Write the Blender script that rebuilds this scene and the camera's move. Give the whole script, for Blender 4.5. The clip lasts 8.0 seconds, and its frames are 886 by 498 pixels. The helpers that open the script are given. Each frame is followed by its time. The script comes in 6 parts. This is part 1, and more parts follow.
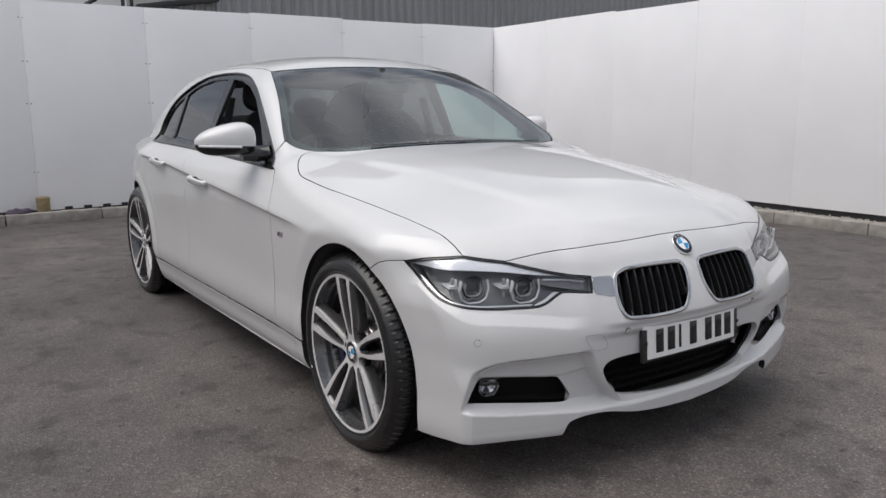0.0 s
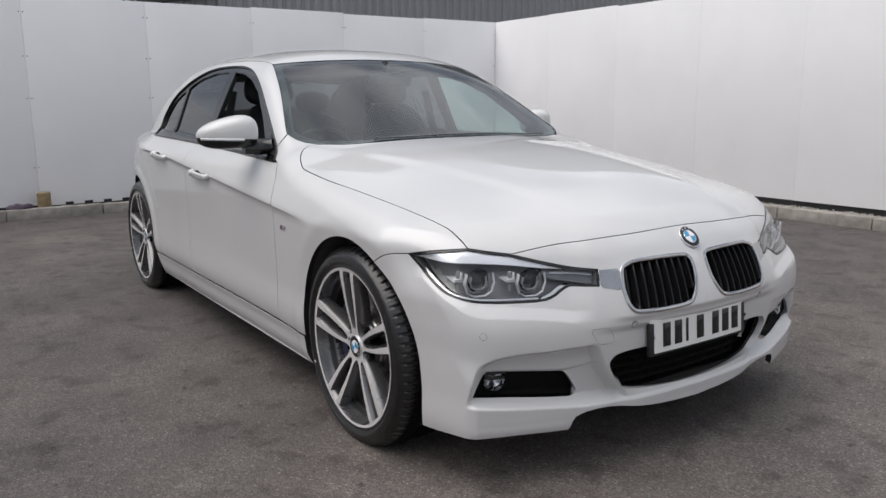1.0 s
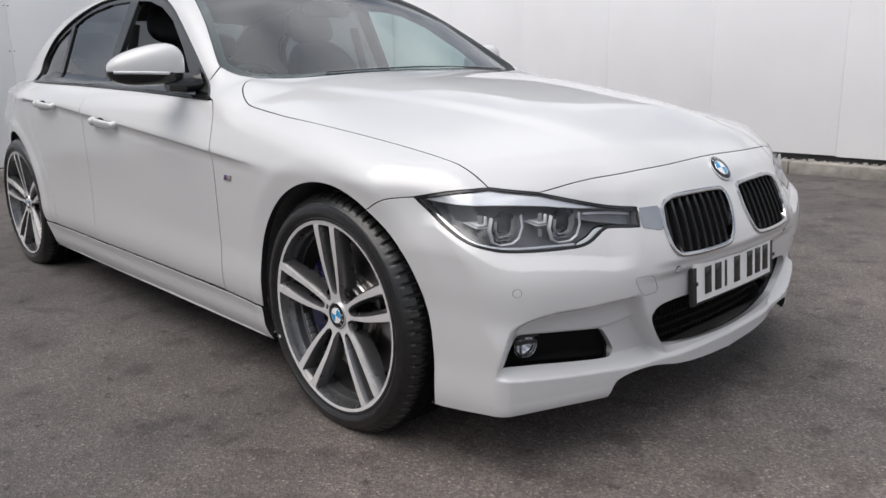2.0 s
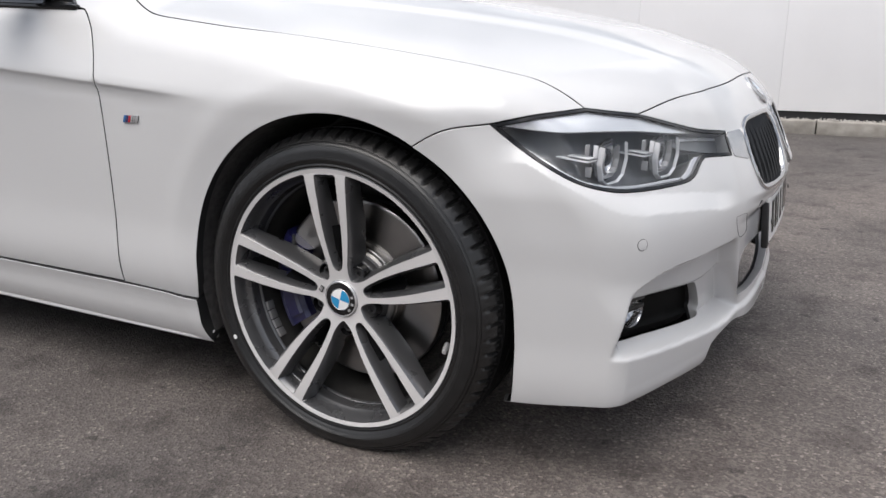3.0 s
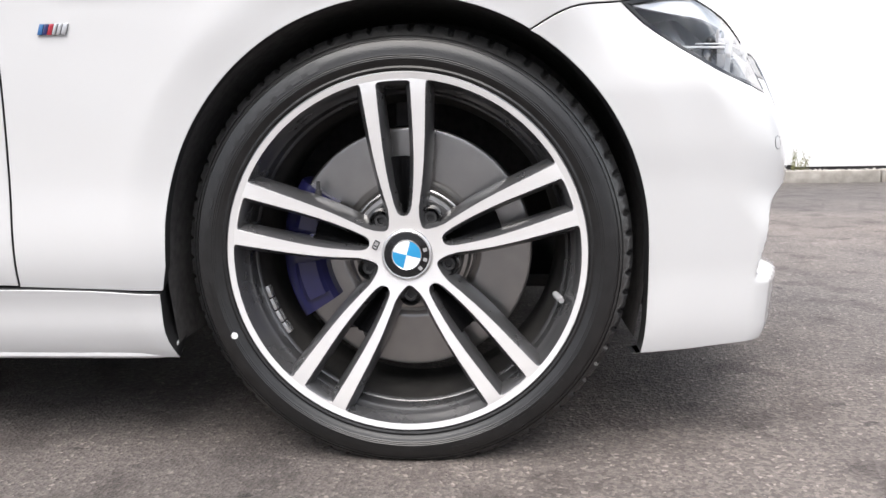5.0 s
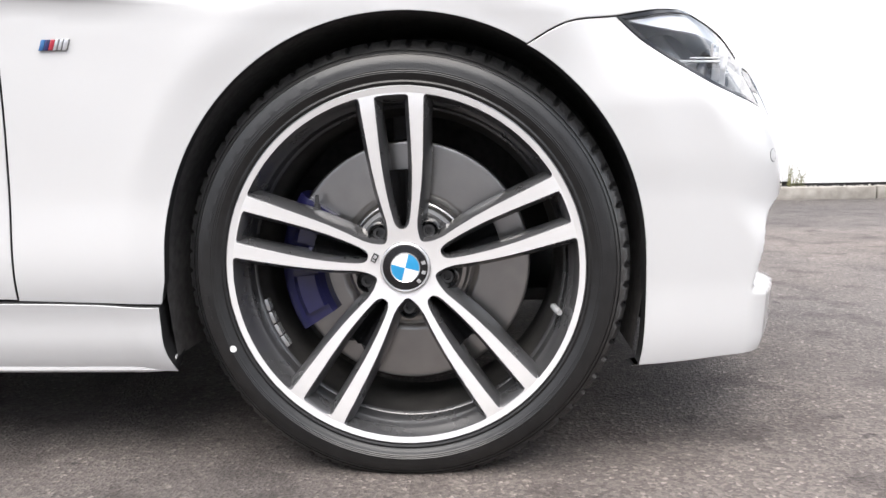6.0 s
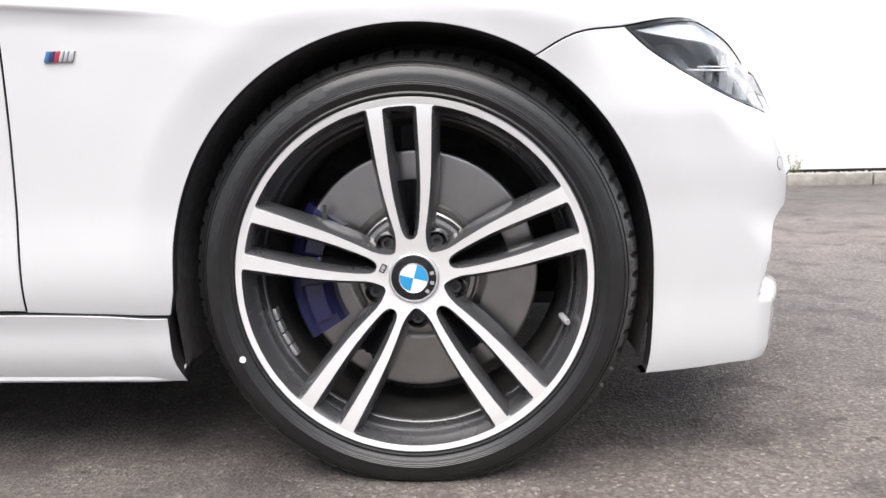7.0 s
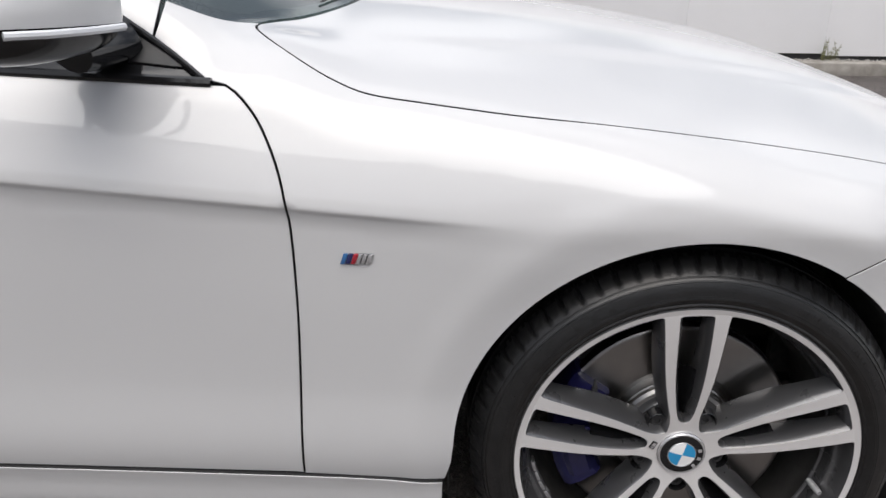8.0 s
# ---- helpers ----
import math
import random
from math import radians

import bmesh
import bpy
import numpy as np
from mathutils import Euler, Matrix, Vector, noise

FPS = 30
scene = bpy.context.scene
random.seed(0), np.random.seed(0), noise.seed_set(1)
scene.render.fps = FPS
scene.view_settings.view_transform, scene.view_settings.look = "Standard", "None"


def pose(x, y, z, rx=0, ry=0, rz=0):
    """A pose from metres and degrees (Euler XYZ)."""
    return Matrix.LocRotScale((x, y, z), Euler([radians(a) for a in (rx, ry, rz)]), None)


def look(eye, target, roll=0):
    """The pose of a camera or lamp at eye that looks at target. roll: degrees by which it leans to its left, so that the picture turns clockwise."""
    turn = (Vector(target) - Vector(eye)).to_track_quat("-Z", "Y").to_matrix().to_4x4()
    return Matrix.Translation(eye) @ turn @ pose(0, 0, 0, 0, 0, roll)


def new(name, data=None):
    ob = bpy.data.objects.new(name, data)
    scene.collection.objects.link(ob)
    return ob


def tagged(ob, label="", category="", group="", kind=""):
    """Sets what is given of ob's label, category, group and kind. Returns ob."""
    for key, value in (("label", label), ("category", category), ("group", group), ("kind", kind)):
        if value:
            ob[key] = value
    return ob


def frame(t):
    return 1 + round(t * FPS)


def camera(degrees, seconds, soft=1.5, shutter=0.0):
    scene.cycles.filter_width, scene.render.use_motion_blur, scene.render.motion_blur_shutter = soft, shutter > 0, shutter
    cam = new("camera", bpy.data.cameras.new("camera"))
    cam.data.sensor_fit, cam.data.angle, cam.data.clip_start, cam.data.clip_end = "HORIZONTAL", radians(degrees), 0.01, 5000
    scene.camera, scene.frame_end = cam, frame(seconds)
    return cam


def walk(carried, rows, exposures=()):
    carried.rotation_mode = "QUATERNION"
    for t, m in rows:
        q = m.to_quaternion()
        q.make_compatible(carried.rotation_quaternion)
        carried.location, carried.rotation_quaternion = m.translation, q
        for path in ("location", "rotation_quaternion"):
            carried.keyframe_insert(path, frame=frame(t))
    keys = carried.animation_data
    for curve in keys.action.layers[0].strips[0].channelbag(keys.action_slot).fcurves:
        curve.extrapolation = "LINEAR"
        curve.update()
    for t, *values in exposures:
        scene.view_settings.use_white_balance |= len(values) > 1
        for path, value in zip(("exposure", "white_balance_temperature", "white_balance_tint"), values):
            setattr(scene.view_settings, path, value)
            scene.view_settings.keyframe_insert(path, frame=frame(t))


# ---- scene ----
from mathutils.geometry import delaunay_2d_cdt

cam = camera(59.1, 8.0)
PATH = [
    (0, (2.2956, -2.0577, 1.1574), (0.6724, -0.9476, 0.7931), -0.50),
    (0.5, (2.2917, -2.0604, 1.1597), (0.6692, -0.9507, 0.7907), -0.52),
    (1, (2.2698, -2.0556, 1.1433), (0.6470, -0.9480, 0.7694), -0.54),
    (1.2, (2.2109, -2.0575, 1.1237), (0.6108, -0.9193, 0.7444), -0.93),
    (2.3, (1.4879, -2.0979, 0.9740), (0.1921, -0.6605, 0.4691), -0.56),
    (2.5, (1.3130, -2.1090, 0.9535), (0.1267, -0.5872, 0.4273), -0.05),
    (3, (0.8801, -2.1104, 0.8611), (-0.0060, -0.4037, 0.3115), -0.51),
    (3.5, (0.4780, -2.0817, 0.7339), (-0.0631, -0.2220, 0.2351), -1.58),
    (4, (0.2248, -2.0362, 0.5921), (-0.0403, -0.0908, 0.2116), -2.02),
    (4.2, (0.1774, -2.0273, 0.5586), (-0.0277, -0.0711, 0.1967), -2.03),
    (5.5, (0.1383, -2.0529, 0.5123), (0.0014, -0.0765, 0.2383), -1.01),
    (6, (0.1393, -2.0508, 0.5088), (0.0042, -0.0723, 0.2496), -1.19),
    (6.5, (0.1335, -2.0523, 0.5120), (0.0051, -0.0745, 0.2440), -1.10),
    (7, (0.1202, -2.0484, 0.5508), (-0.0037, -0.0752, 0.2487), -1.41),
    (7.2, (0.0835, -2.0518, 0.6241), (-0.0346, -0.0890, 0.2588), -0.84),
    (7.5, (-0.0491, -2.0353, 0.8443), (-0.1216, -0.1182, 0.2790), 1.61),
    (7.7, (-0.1710, -2.0179, 0.9676), (-0.2197, -0.1229, 0.3299), 2.47),
    (8, (-0.3634, -1.9288, 1.1106), (-0.4102, -0.0783, 0.3534), 0.52),
]
EXPOSURES = [(0.0, 0.06), (1.2, 0.06), (2.3, 0.32), (3.0, 0.46), (4.0, 0.90), (5.3, 1.33), (7.0, 1.33), (7.5, 1.06), (7.7, 0.90), (8.0, 0.27)]
walk(cam, [(t, look(eye, target, roll)) for t, eye, target, roll in PATH], EXPOSURES)

# ---- world, sun, exposure ----
world = bpy.data.worlds.new("sky")
scene.world = world
world.use_nodes = True
wn = world.node_tree.nodes
sky = wn.new("ShaderNodeTexSky")
sky.sky_type, sky.sun_disc = "NISHITA", False
sky.sun_elevation, sky.sun_rotation = radians(63), radians(191)
sky.air_density, sky.dust_density, sky.ozone_density = 1.0, 4.0, 1.0
white = wn.new("ShaderNodeMix")
white.data_type = "RGBA"
white.inputs[0].default_value = 0.62
clouds = wn.new("ShaderNodeTexNoise")
clouds.inputs["Scale"].default_value, clouds.inputs["Detail"].default_value = 3.4, 7.0
ramp = wn.new("ShaderNodeValToRGB")
ramp.color_ramp.elements[0].position, ramp.color_ramp.elements[0].color = 0.42, (3.6, 3.8, 4.2, 1)
ramp.color_ramp.elements[1].position, ramp.color_ramp.elements[1].color = 0.60, (11.5, 11.5, 11.6, 1)
world.node_tree.links.new(clouds.outputs["Fac"], ramp.inputs["Fac"])
world.node_tree.links.new(sky.outputs[0], white.inputs[6])
world.node_tree.links.new(ramp.outputs[0], white.inputs[7])
wn["Background"].inputs["Strength"].default_value = 0.105
# brighter overhead than at the horizon, as under thin cloud
where, split, rise, shade = wn.new("ShaderNodeTexCoord"), wn.new("ShaderNodeSeparateXYZ"), wn.new("ShaderNodeMapRange"), wn.new("ShaderNodeMix")
rise.inputs["From Min"].default_value, rise.inputs["From Max"].default_value = 0.0, 1.0
rise.inputs["To Min"].default_value, rise.inputs["To Max"].default_value = 0.70, 1.5
shade.data_type, shade.blend_type = "RGBA", "MULTIPLY"
shade.inputs[0].default_value = 1.0
world.node_tree.links.new(where.outputs["Generated"], split.inputs[0])
world.node_tree.links.new(split.outputs["Z"], rise.inputs["Value"])
world.node_tree.links.new(white.outputs[2], shade.inputs[6])
world.node_tree.links.new(rise.outputs[0], shade.inputs[7])
world.node_tree.links.new(shade.outputs[2], wn["Background"].inputs["Color"])

sun = new("sun", bpy.data.lights.new("sun", "SUN"))
sun.data.energy, sun.data.angle, sun.data.color = 1.85, radians(60), (1.0, 0.97, 0.94)
sun.matrix_world = look((-1.0, -4.9, 10.0), (0, 0, 0))


# ---- materials ----
def material(name, colour, rough=0.5, metal=0.0, coat=0.0, spots=0.0, scale=40.0, bump=0.0, bump_scale=300.0, coat_rough=0.03, second=None, whole=False, spec=0.5):
    m = bpy.data.materials.new(name)
    m.use_nodes = True
    n, l = m.node_tree.nodes, m.node_tree.links
    b = n["Principled BSDF"]
    b.inputs["Base Color"].default_value = (*colour, 1)
    b.inputs["Roughness"].default_value, b.inputs["Metallic"].default_value = rough, metal
    b.inputs["Specular IOR Level"].default_value = spec
    b.inputs["Coat Weight"].default_value, b.inputs["Coat Roughness"].default_value = coat, coat_rough
    where = n.new("ShaderNodeTexCoord")
    spot = n.new("ShaderNodeNewGeometry").outputs["Position"] if whole else where.outputs["Object"]
    if spots:
        t = n.new("ShaderNodeTexNoise")
        t.inputs["Scale"].default_value, t.inputs["Detail"].default_value = scale, 8
        r = n.new("ShaderNodeValToRGB")
        dark = second or tuple(c * (1 - spots) for c in colour)
        r.color_ramp.elements[0].position, r.color_ramp.elements[0].color = 0.3, (*dark, 1)
        r.color_ramp.elements[1].position, r.color_ramp.elements[1].color = 0.7, (*colour, 1)
        l.new(spot, t.inputs["Vector"])
        l.new(t.outputs["Fac"], r.inputs["Fac"])
        l.new(r.outputs["Color"], b.inputs["Base Color"])
        rr = n.new("ShaderNodeMapRange")
        rr.inputs["To Min"].default_value, rr.inputs["To Max"].default_value = min(1, rough * 1.15), rough * 0.85
        l.new(t.outputs["Fac"], rr.inputs["Value"])
        l.new(rr.outputs["Result"], b.inputs["Roughness"])
    if bump:
        t2, bm_ = n.new("ShaderNodeTexNoise"), n.new("ShaderNodeBump")
        t2.inputs["Scale"].default_value, t2.inputs["Detail"].default_value = bump_scale, 4
        bm_.inputs["Strength"].default_value, bm_.inputs["Distance"].default_value = bump, 0.003
        l.new(spot, t2.inputs["Vector"])
        l.new(t2.outputs["Fac"], bm_.inputs["Height"])
        l.new(bm_.outputs["Normal"], b.inputs["Normal"])
    return m


def glass(name, tint, gloss=0.0, low=0.075, rise_=3.4):
    m = bpy.data.materials.new(name)
    m.use_nodes = True
    n, l = m.node_tree.nodes, m.node_tree.links
    n.remove(n["Principled BSDF"])
    clear, shine, mix, face = n.new("ShaderNodeBsdfTransparent"), n.new("ShaderNodeBsdfGlossy"), n.new("ShaderNodeMixShader"), n.new("ShaderNodeLayerWeight")
    clear.inputs["Color"].default_value = (*tint, 1)
    shine.inputs["Roughness"].default_value = gloss
    face.inputs["Blend"].default_value = 0.5
    power, scale = n.new("ShaderNodeMath"), n.new("ShaderNodeMath")
    power.operation, scale.operation = "POWER", "MULTIPLY_ADD"
    power.inputs[1].default_value = rise_
    scale.inputs[1].default_value, scale.inputs[2].default_value = 0.92, low
    l.new(face.outputs["Facing"], power.inputs[0])
    l.new(power.outputs[0], scale.inputs[0])
    l.new(scale.outputs[0], mix.inputs[0])
    l.new(clear.outputs[0], mix.inputs[1])
    l.new(shine.outputs[0], mix.inputs[2])
    l.new(mix.outputs[0], n["Material Output"].inputs["Surface"])
    return m


def asphalt_material():
    m = bpy.data.materials.new("asphalt")
    m.use_nodes = True
    n, l = m.node_tree.nodes, m.node_tree.links
    b, where = n["Principled BSDF"], n.new("ShaderNodeTexCoord")

    def tex(kind, scale, detail=2.0):
        t = n.new(kind)
        t.inputs["Scale"].default_value = scale
        if kind == "ShaderNodeTexNoise":
            t.inputs["Detail"].default_value = detail
        l.new(where.outputs["Object"], t.inputs["Vector"])
        return t

    def ramp(source, a, ca, z, cz):
        r = n.new("ShaderNodeValToRGB")
        r.color_ramp.elements[0].position, r.color_ramp.elements[0].color = a, (*ca, 1)
        r.color_ramp.elements[1].position, r.color_ramp.elements[1].color = z, (*cz, 1)
        l.new(source, r.inputs["Fac"])
        return r.outputs["Color"]

    def mix(kind, fac, a, c):
        x = n.new("ShaderNodeMix")
        x.data_type, x.blend_type = "RGBA", kind
        x.inputs[0].default_value = fac
        l.new(a, x.inputs[6])
        l.new(c, x.inputs[7])
        return x.outputs[2]
    stones, grain, patches, wide = tex("ShaderNodeTexVoronoi", 170), tex("ShaderNodeTexNoise", 420, 3), tex("ShaderNodeTexNoise", 2.3, 6), tex("ShaderNodeTexNoise", 0.45, 5)
    chips = n.new("ShaderNodeSeparateColor")
    l.new(stones.outputs["Color"], chips.inputs[0])
    base = ramp(chips.outputs["Red"], 0.15, (0.086, 0.080, 0.078), 0.97, (0.168, 0.158, 0.154))
    pale = ramp(chips.outputs["Green"], 0.93, (0, 0, 0), 0.97, (0.12, 0.115, 0.11))
    base = mix("ADD", 1.0, base, pale)
    base = mix("MULTIPLY", 0.55, base, ramp(grain.outputs["Fac"], 0.3, (0.45, 0.45, 0.45), 0.7, (1.35, 1.33, 1.3)))
    base = mix("MULTIPLY", 0.8, base, ramp(patches.outputs["Fac"], 0.33, (0.66, 0.63, 0.62), 0.66, (1.12, 1.08, 1.05)))
    base = mix("MULTIPLY", 0.6, base, ramp(wide.outputs["Fac"], 0.36, (0.72, 0.72, 0.74), 0.64, (1.15, 1.08, 1.02)))
    stains = tex("ShaderNodeTexNoise", 6.5, 7)
    base = mix("MULTIPLY", 0.75, base, ramp(stains.outputs["Fac"], 0.34, (0.5, 0.48, 0.48), 0.47, (1.0, 1.0, 1.0)))
    oil = tex("ShaderNodeTexNoise", 15.0, 3)
    base = mix("MULTIPLY", 0.8, base, ramp(oil.outputs["Fac"], 0.27, (0.25, 0.25, 0.25), 0.34, (1.0, 1.0, 1.0)))
    # a broad soft patch before the car, paler at its middle, darker outside
    lighter, place = n.new("ShaderNodeTexGradient"), n.new("ShaderNodeMapping")
    lighter.gradient_type = "SPHERICAL"
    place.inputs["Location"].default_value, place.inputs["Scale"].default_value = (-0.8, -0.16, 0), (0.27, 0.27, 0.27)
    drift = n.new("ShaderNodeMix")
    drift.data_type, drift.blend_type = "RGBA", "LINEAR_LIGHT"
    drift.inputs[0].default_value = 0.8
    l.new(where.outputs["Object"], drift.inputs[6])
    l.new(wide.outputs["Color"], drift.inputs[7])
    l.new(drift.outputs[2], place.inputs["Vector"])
    l.new(place.outputs[0], lighter.inputs["Vector"])
    base = mix("MULTIPLY", 1.0, base, ramp(lighter.outputs["Fac"], 0.0, (0.82, 0.81, 0.81), 0.65, (1.34, 1.30, 1.27)))
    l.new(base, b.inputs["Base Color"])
    b.inputs["Roughness"].default_value = 0.82
    bump = n.new("ShaderNodeBump")
    bump.inputs["Strength"].default_value, bump.inputs["Distance"].default_value = 0.8, 0.004
    l.new(stones.outputs["Distance"], bump.inputs["Height"])
    bump2 = n.new("ShaderNodeBump")
    bump2.inputs["Strength"].default_value, bump2.inputs["Distance"].default_value = 0.6, 0.003
    l.new(grain.outputs["Fac"], bump2.inputs["Height"])
    l.new(bump.outputs["Normal"], bump2.inputs["Normal"])
    l.new(bump2.outputs["Normal"], b.inputs["Normal"])
    return m


PAINT = material("white car paint", (0.56, 0.56, 0.564), 0.4, coat=1.0, bump=0.012, bump_scale=900, coat_rough=0.02, spec=0.3)
# near-black that stands in for the shade within joints and recesses
GAP = material("near-black shade for joints and recesses", (0.016, 0.016, 0.017), 0.8)
DEEP_BLACK = material("black moulded grid", (0.005, 0.005, 0.005), 0.7, spec=0.12)
GLOSS_BLACK = material("gloss black trim", (0.012, 0.012, 0.013), 0.12, spots=0.2, scale=60)
SATIN_BLACK = material("satin black plastic", (0.018, 0.018, 0.019), 0.45, spots=0.3, scale=90, bump=0.15, bump_scale=900)
LINER = material("felted dark arch liner", (0.11, 0.105, 0.105), 0.85, spots=0.4, scale=70, bump=0.4, bump_scale=400)
RUBBER = material("dressed tyre wall", (0.013, 0.013, 0.0135), 0.40, coat=0.5, spots=0.5, scale=38, bump=0.25, bump_scale=420, coat_rough=0.22, spec=0.3)
TREAD = material("tyre tread rubber", (0.007, 0.007, 0.0073), 0.8, spots=0.4, scale=45, bump=0.4, bump_scale=500, spec=0.12)
MACHINED = material("machined alloy", (0.91, 0.90, 0.90), 0.25, metal=0.52, coat=0.4, spots=0.02, scale=9, coat_rough=0.08)
WHEEL_GREY = material("dark grey wheel paint", (0.112, 0.112, 0.116), 0.28, metal=0.6, coat=0.6, spots=0.04, scale=18, coat_rough=0.06)
# brake dust, its colour taken darker for the shade deep in the wheel
DUST_AND_SHADE = material("barrel dark with brake dust and painted shade", (0.035, 0.033, 0.031), 0.7, metal=0.2, spots=0.4, scale=30)
STEEL = material("bright disc steel", (0.38, 0.37, 0.36), 0.30, metal=1.0, spots=0.12, scale=25)
DARK_STEEL = material("dark cast metal", (0.07, 0.07, 0.072), 0.55, metal=0.5, spots=0.3, scale=50)
CHROME = material("chrome", (0.50, 0.50, 0.51), 0.07, metal=1.0, spots=0.03, scale=30)
SILVER = material("silver plastic", (0.62, 0.62, 0.63), 0.25, metal=0.7, spots=0.05, scale=50)
CALIPER_BLUE = material("blue caliper enamel", (0.013, 0.013, 0.070), 0.3, coat=0.6, spots=0.2, scale=60)
BADGE_BLUE = material("light blue enamel", (0.02, 0.26, 0.52), 0.2, coat=1.0)
STRIPE_BLUE = material("dull blue enamel", (0.03, 0.12, 0.30), 0.2, coat=1.0)
BADGE_NAVY = material("navy enamel", (0.015, 0.018, 0.09), 0.2, coat=1.0)
BADGE_RED = material("red enamel", (0.32, 0.015, 0.03), 0.2, coat=1.0)
BADGE_WHITE = material("white enamel", (0.8, 0.8, 0.8), 0.2, coat=1.0)
PLATE_WHITE = material("white reflective plate", (0.74, 0.74, 0.73), 0.35, spots=0.04, scale=60)
LAMP_GREY = material("grey lamp housing", (0.19, 0.19, 0.195), 0.3, metal=0.3, spots=0.2, scale=50)
LAMP_BEZEL = material("satin silver lamp bezel", (0.62, 0.62, 0.63), 0.25, metal=0.5, spots=0.05, scale=50)
LINK_GREY = material("satin silver lamp link", (0.50, 0.50, 0.505), 0.16, metal=0.9, spots=0.03, scale=30)
LAMP_BROW = material("bright silver lamp brow", (0.88, 0.88, 0.89), 0.18, metal=0.45, spots=0.02, scale=40)
LAMP_BLADE = material("smoked lamp blade", (0.34, 0.34, 0.35), 0.3, metal=0.2, coat=0.5)
LIGHT_GUIDE = material("frosted light guide", (0.62, 0.63, 0.65), 0.22, coat=0.8)
CLOTH = material("black seat leather", (0.020, 0.020, 0.022), 0.5, spots=0.3, scale=30, bump=0.3, bump_scale=500)
TRIM = material("charcoal cabin plastic", (0.022, 0.022, 0.024), 0.6, spots=0.3, scale=40, bump=0.2, bump_scale=700)
HEADLINER = material("pale grey headliner", (0.42, 0.41, 0.40), 0.9, spots=0.1, scale=50, bump=0.2, bump_scale=600)
CLEAR = glass("clear lamp glass", (0.94, 0.95, 0.96), low=0.045, rise_=4.0)
SCREEN = glass("green tinted windscreen", (0.66, 0.80, 0.77))
PRIVACY = glass("dark tinted side glass", (0.22, 0.235, 0.24))
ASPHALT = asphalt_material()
BOARD = material("white painted hoarding", (0.87, 0.87, 0.885), 0.65, spots=0.06, scale=1.3, bump=0.06, bump_scale=60, whole=True)
CONCRETE = material("pale kerb concrete", (0.34, 0.32, 0.29), 0.9, spots=0.4, scale=9, bump=0.6, bump_scale=120, second=(0.19, 0.175, 0.155))
PEBBLE = material("pale gravel", (0.42, 0.40, 0.37), 0.85, spots=0.4, scale=45)
DARK_BEAM = material("dark painted steel", (0.03, 0.03, 0.032), 0.5, spots=0.3, scale=5)
CLADDING = material("grey metal cladding", (0.30, 0.305, 0.315), 0.45, metal=0.2, spots=0.1, scale=1.2)
TIMBER = material("weathered timber", (0.30, 0.23, 0.13), 0.85, spots=0.4, scale=20, bump=0.5, bump_scale=120)
PURPLE = material("faded purple cloth", (0.10, 0.075, 0.11), 0.9, spots=0.4, scale=40, bump=0.4, bump_scale=200)
STRAW = material("dry weed stems", (0.20, 0.20, 0.09), 0.9, spots=0.4, scale=60)


# ---- helpers for meshes ----
def link(name, data, mats, parent=None, label=""):
    ob = new(name, data)
    for m in mats:
        data.materials.append(m)
    if parent:
        ob.parent = parent
    return tagged(ob, label)


def part(name, bm, mat, parent=None, label="", flat=False):
    """One bmesh as one mesh object under a thing or under a part."""
    data = bpy.data.meshes.new(name)
    bm.to_mesh(data)
    bm.free()
    if not flat:
        data.polygons.foreach_set("use_smooth", [True] * len(data.polygons))
        data.set_sharp_from_angle(angle=radians(38))
    return link(name, data, mat if isinstance(mat, (list, tuple)) else [mat], parent, label)


def again(name, ob, m, parent=None):
    """Another object on the mesh of ob."""
    o = new(name, ob.data)
    o.matrix_basis = m
    o.parent = parent
    return o


def box(bm, x0, x1, y0, y1, z0, z1, bevel=0.0, m=None, mat=0):
    r = bmesh.ops.create_cube(bm, size=1)
    vs = r["verts"]
    for v in vs:
        v.co = Vector((x0 + (v.co.x + 0.5) * (x1 - x0), y0 + (v.co.y + 0.5) * (y1 - y0), z0 + (v.co.z + 0.5) * (z1 - z0)))
    faces = list({f for v in vs for f in v.link_faces})
    if bevel:
        e = list({e for v in vs for e in v.link_edges})
        r = bmesh.ops.bevel(bm, geom=e, offset=bevel, segments=2, profile=0.5, affect="EDGES")
        vs, faces = r["verts"], r["faces"]
        faces = list({f for v in vs for f in v.link_faces})
    for f in faces:
        f.material_index = mat
    if m is not None:
        bmesh.ops.transform(bm, matrix=m, verts=list({v for f in faces for v in f.verts}))
    return faces


def lathe(bm, profile, segs=96, axis="y", mat=0, arc=(0, 360), skip=None):
    """Turns (radius, along) pairs round an axis. Returns the rings of vertices."""
    a0, a1 = radians(arc[0]), radians(arc[1])
    full = abs(arc[1] - arc[0]) >= 360
    rings = []
    for k in range(segs if full else segs + 1):
        a = a0 + (a1 - a0) * k / segs
        c, s = math.cos(a), math.sin(a)
        ring = []
        for r, w in profile:
            ring.append(bm.verts.new((r * c, w, r * s) if axis == "y" else (r * c, r * s, w) if axis == "z" else (w, r * c, r * s)))
        rings.append(ring)
    n = len(rings)
    for k in range(n if full else n - 1):
        p, q = rings[k], rings[(k + 1) % n]
        for i in range(len(profile) - 1):
            f = bm.faces.new((p[i], p[i + 1], q[i + 1], q[i]))
            f.material_index = mat
    return rings


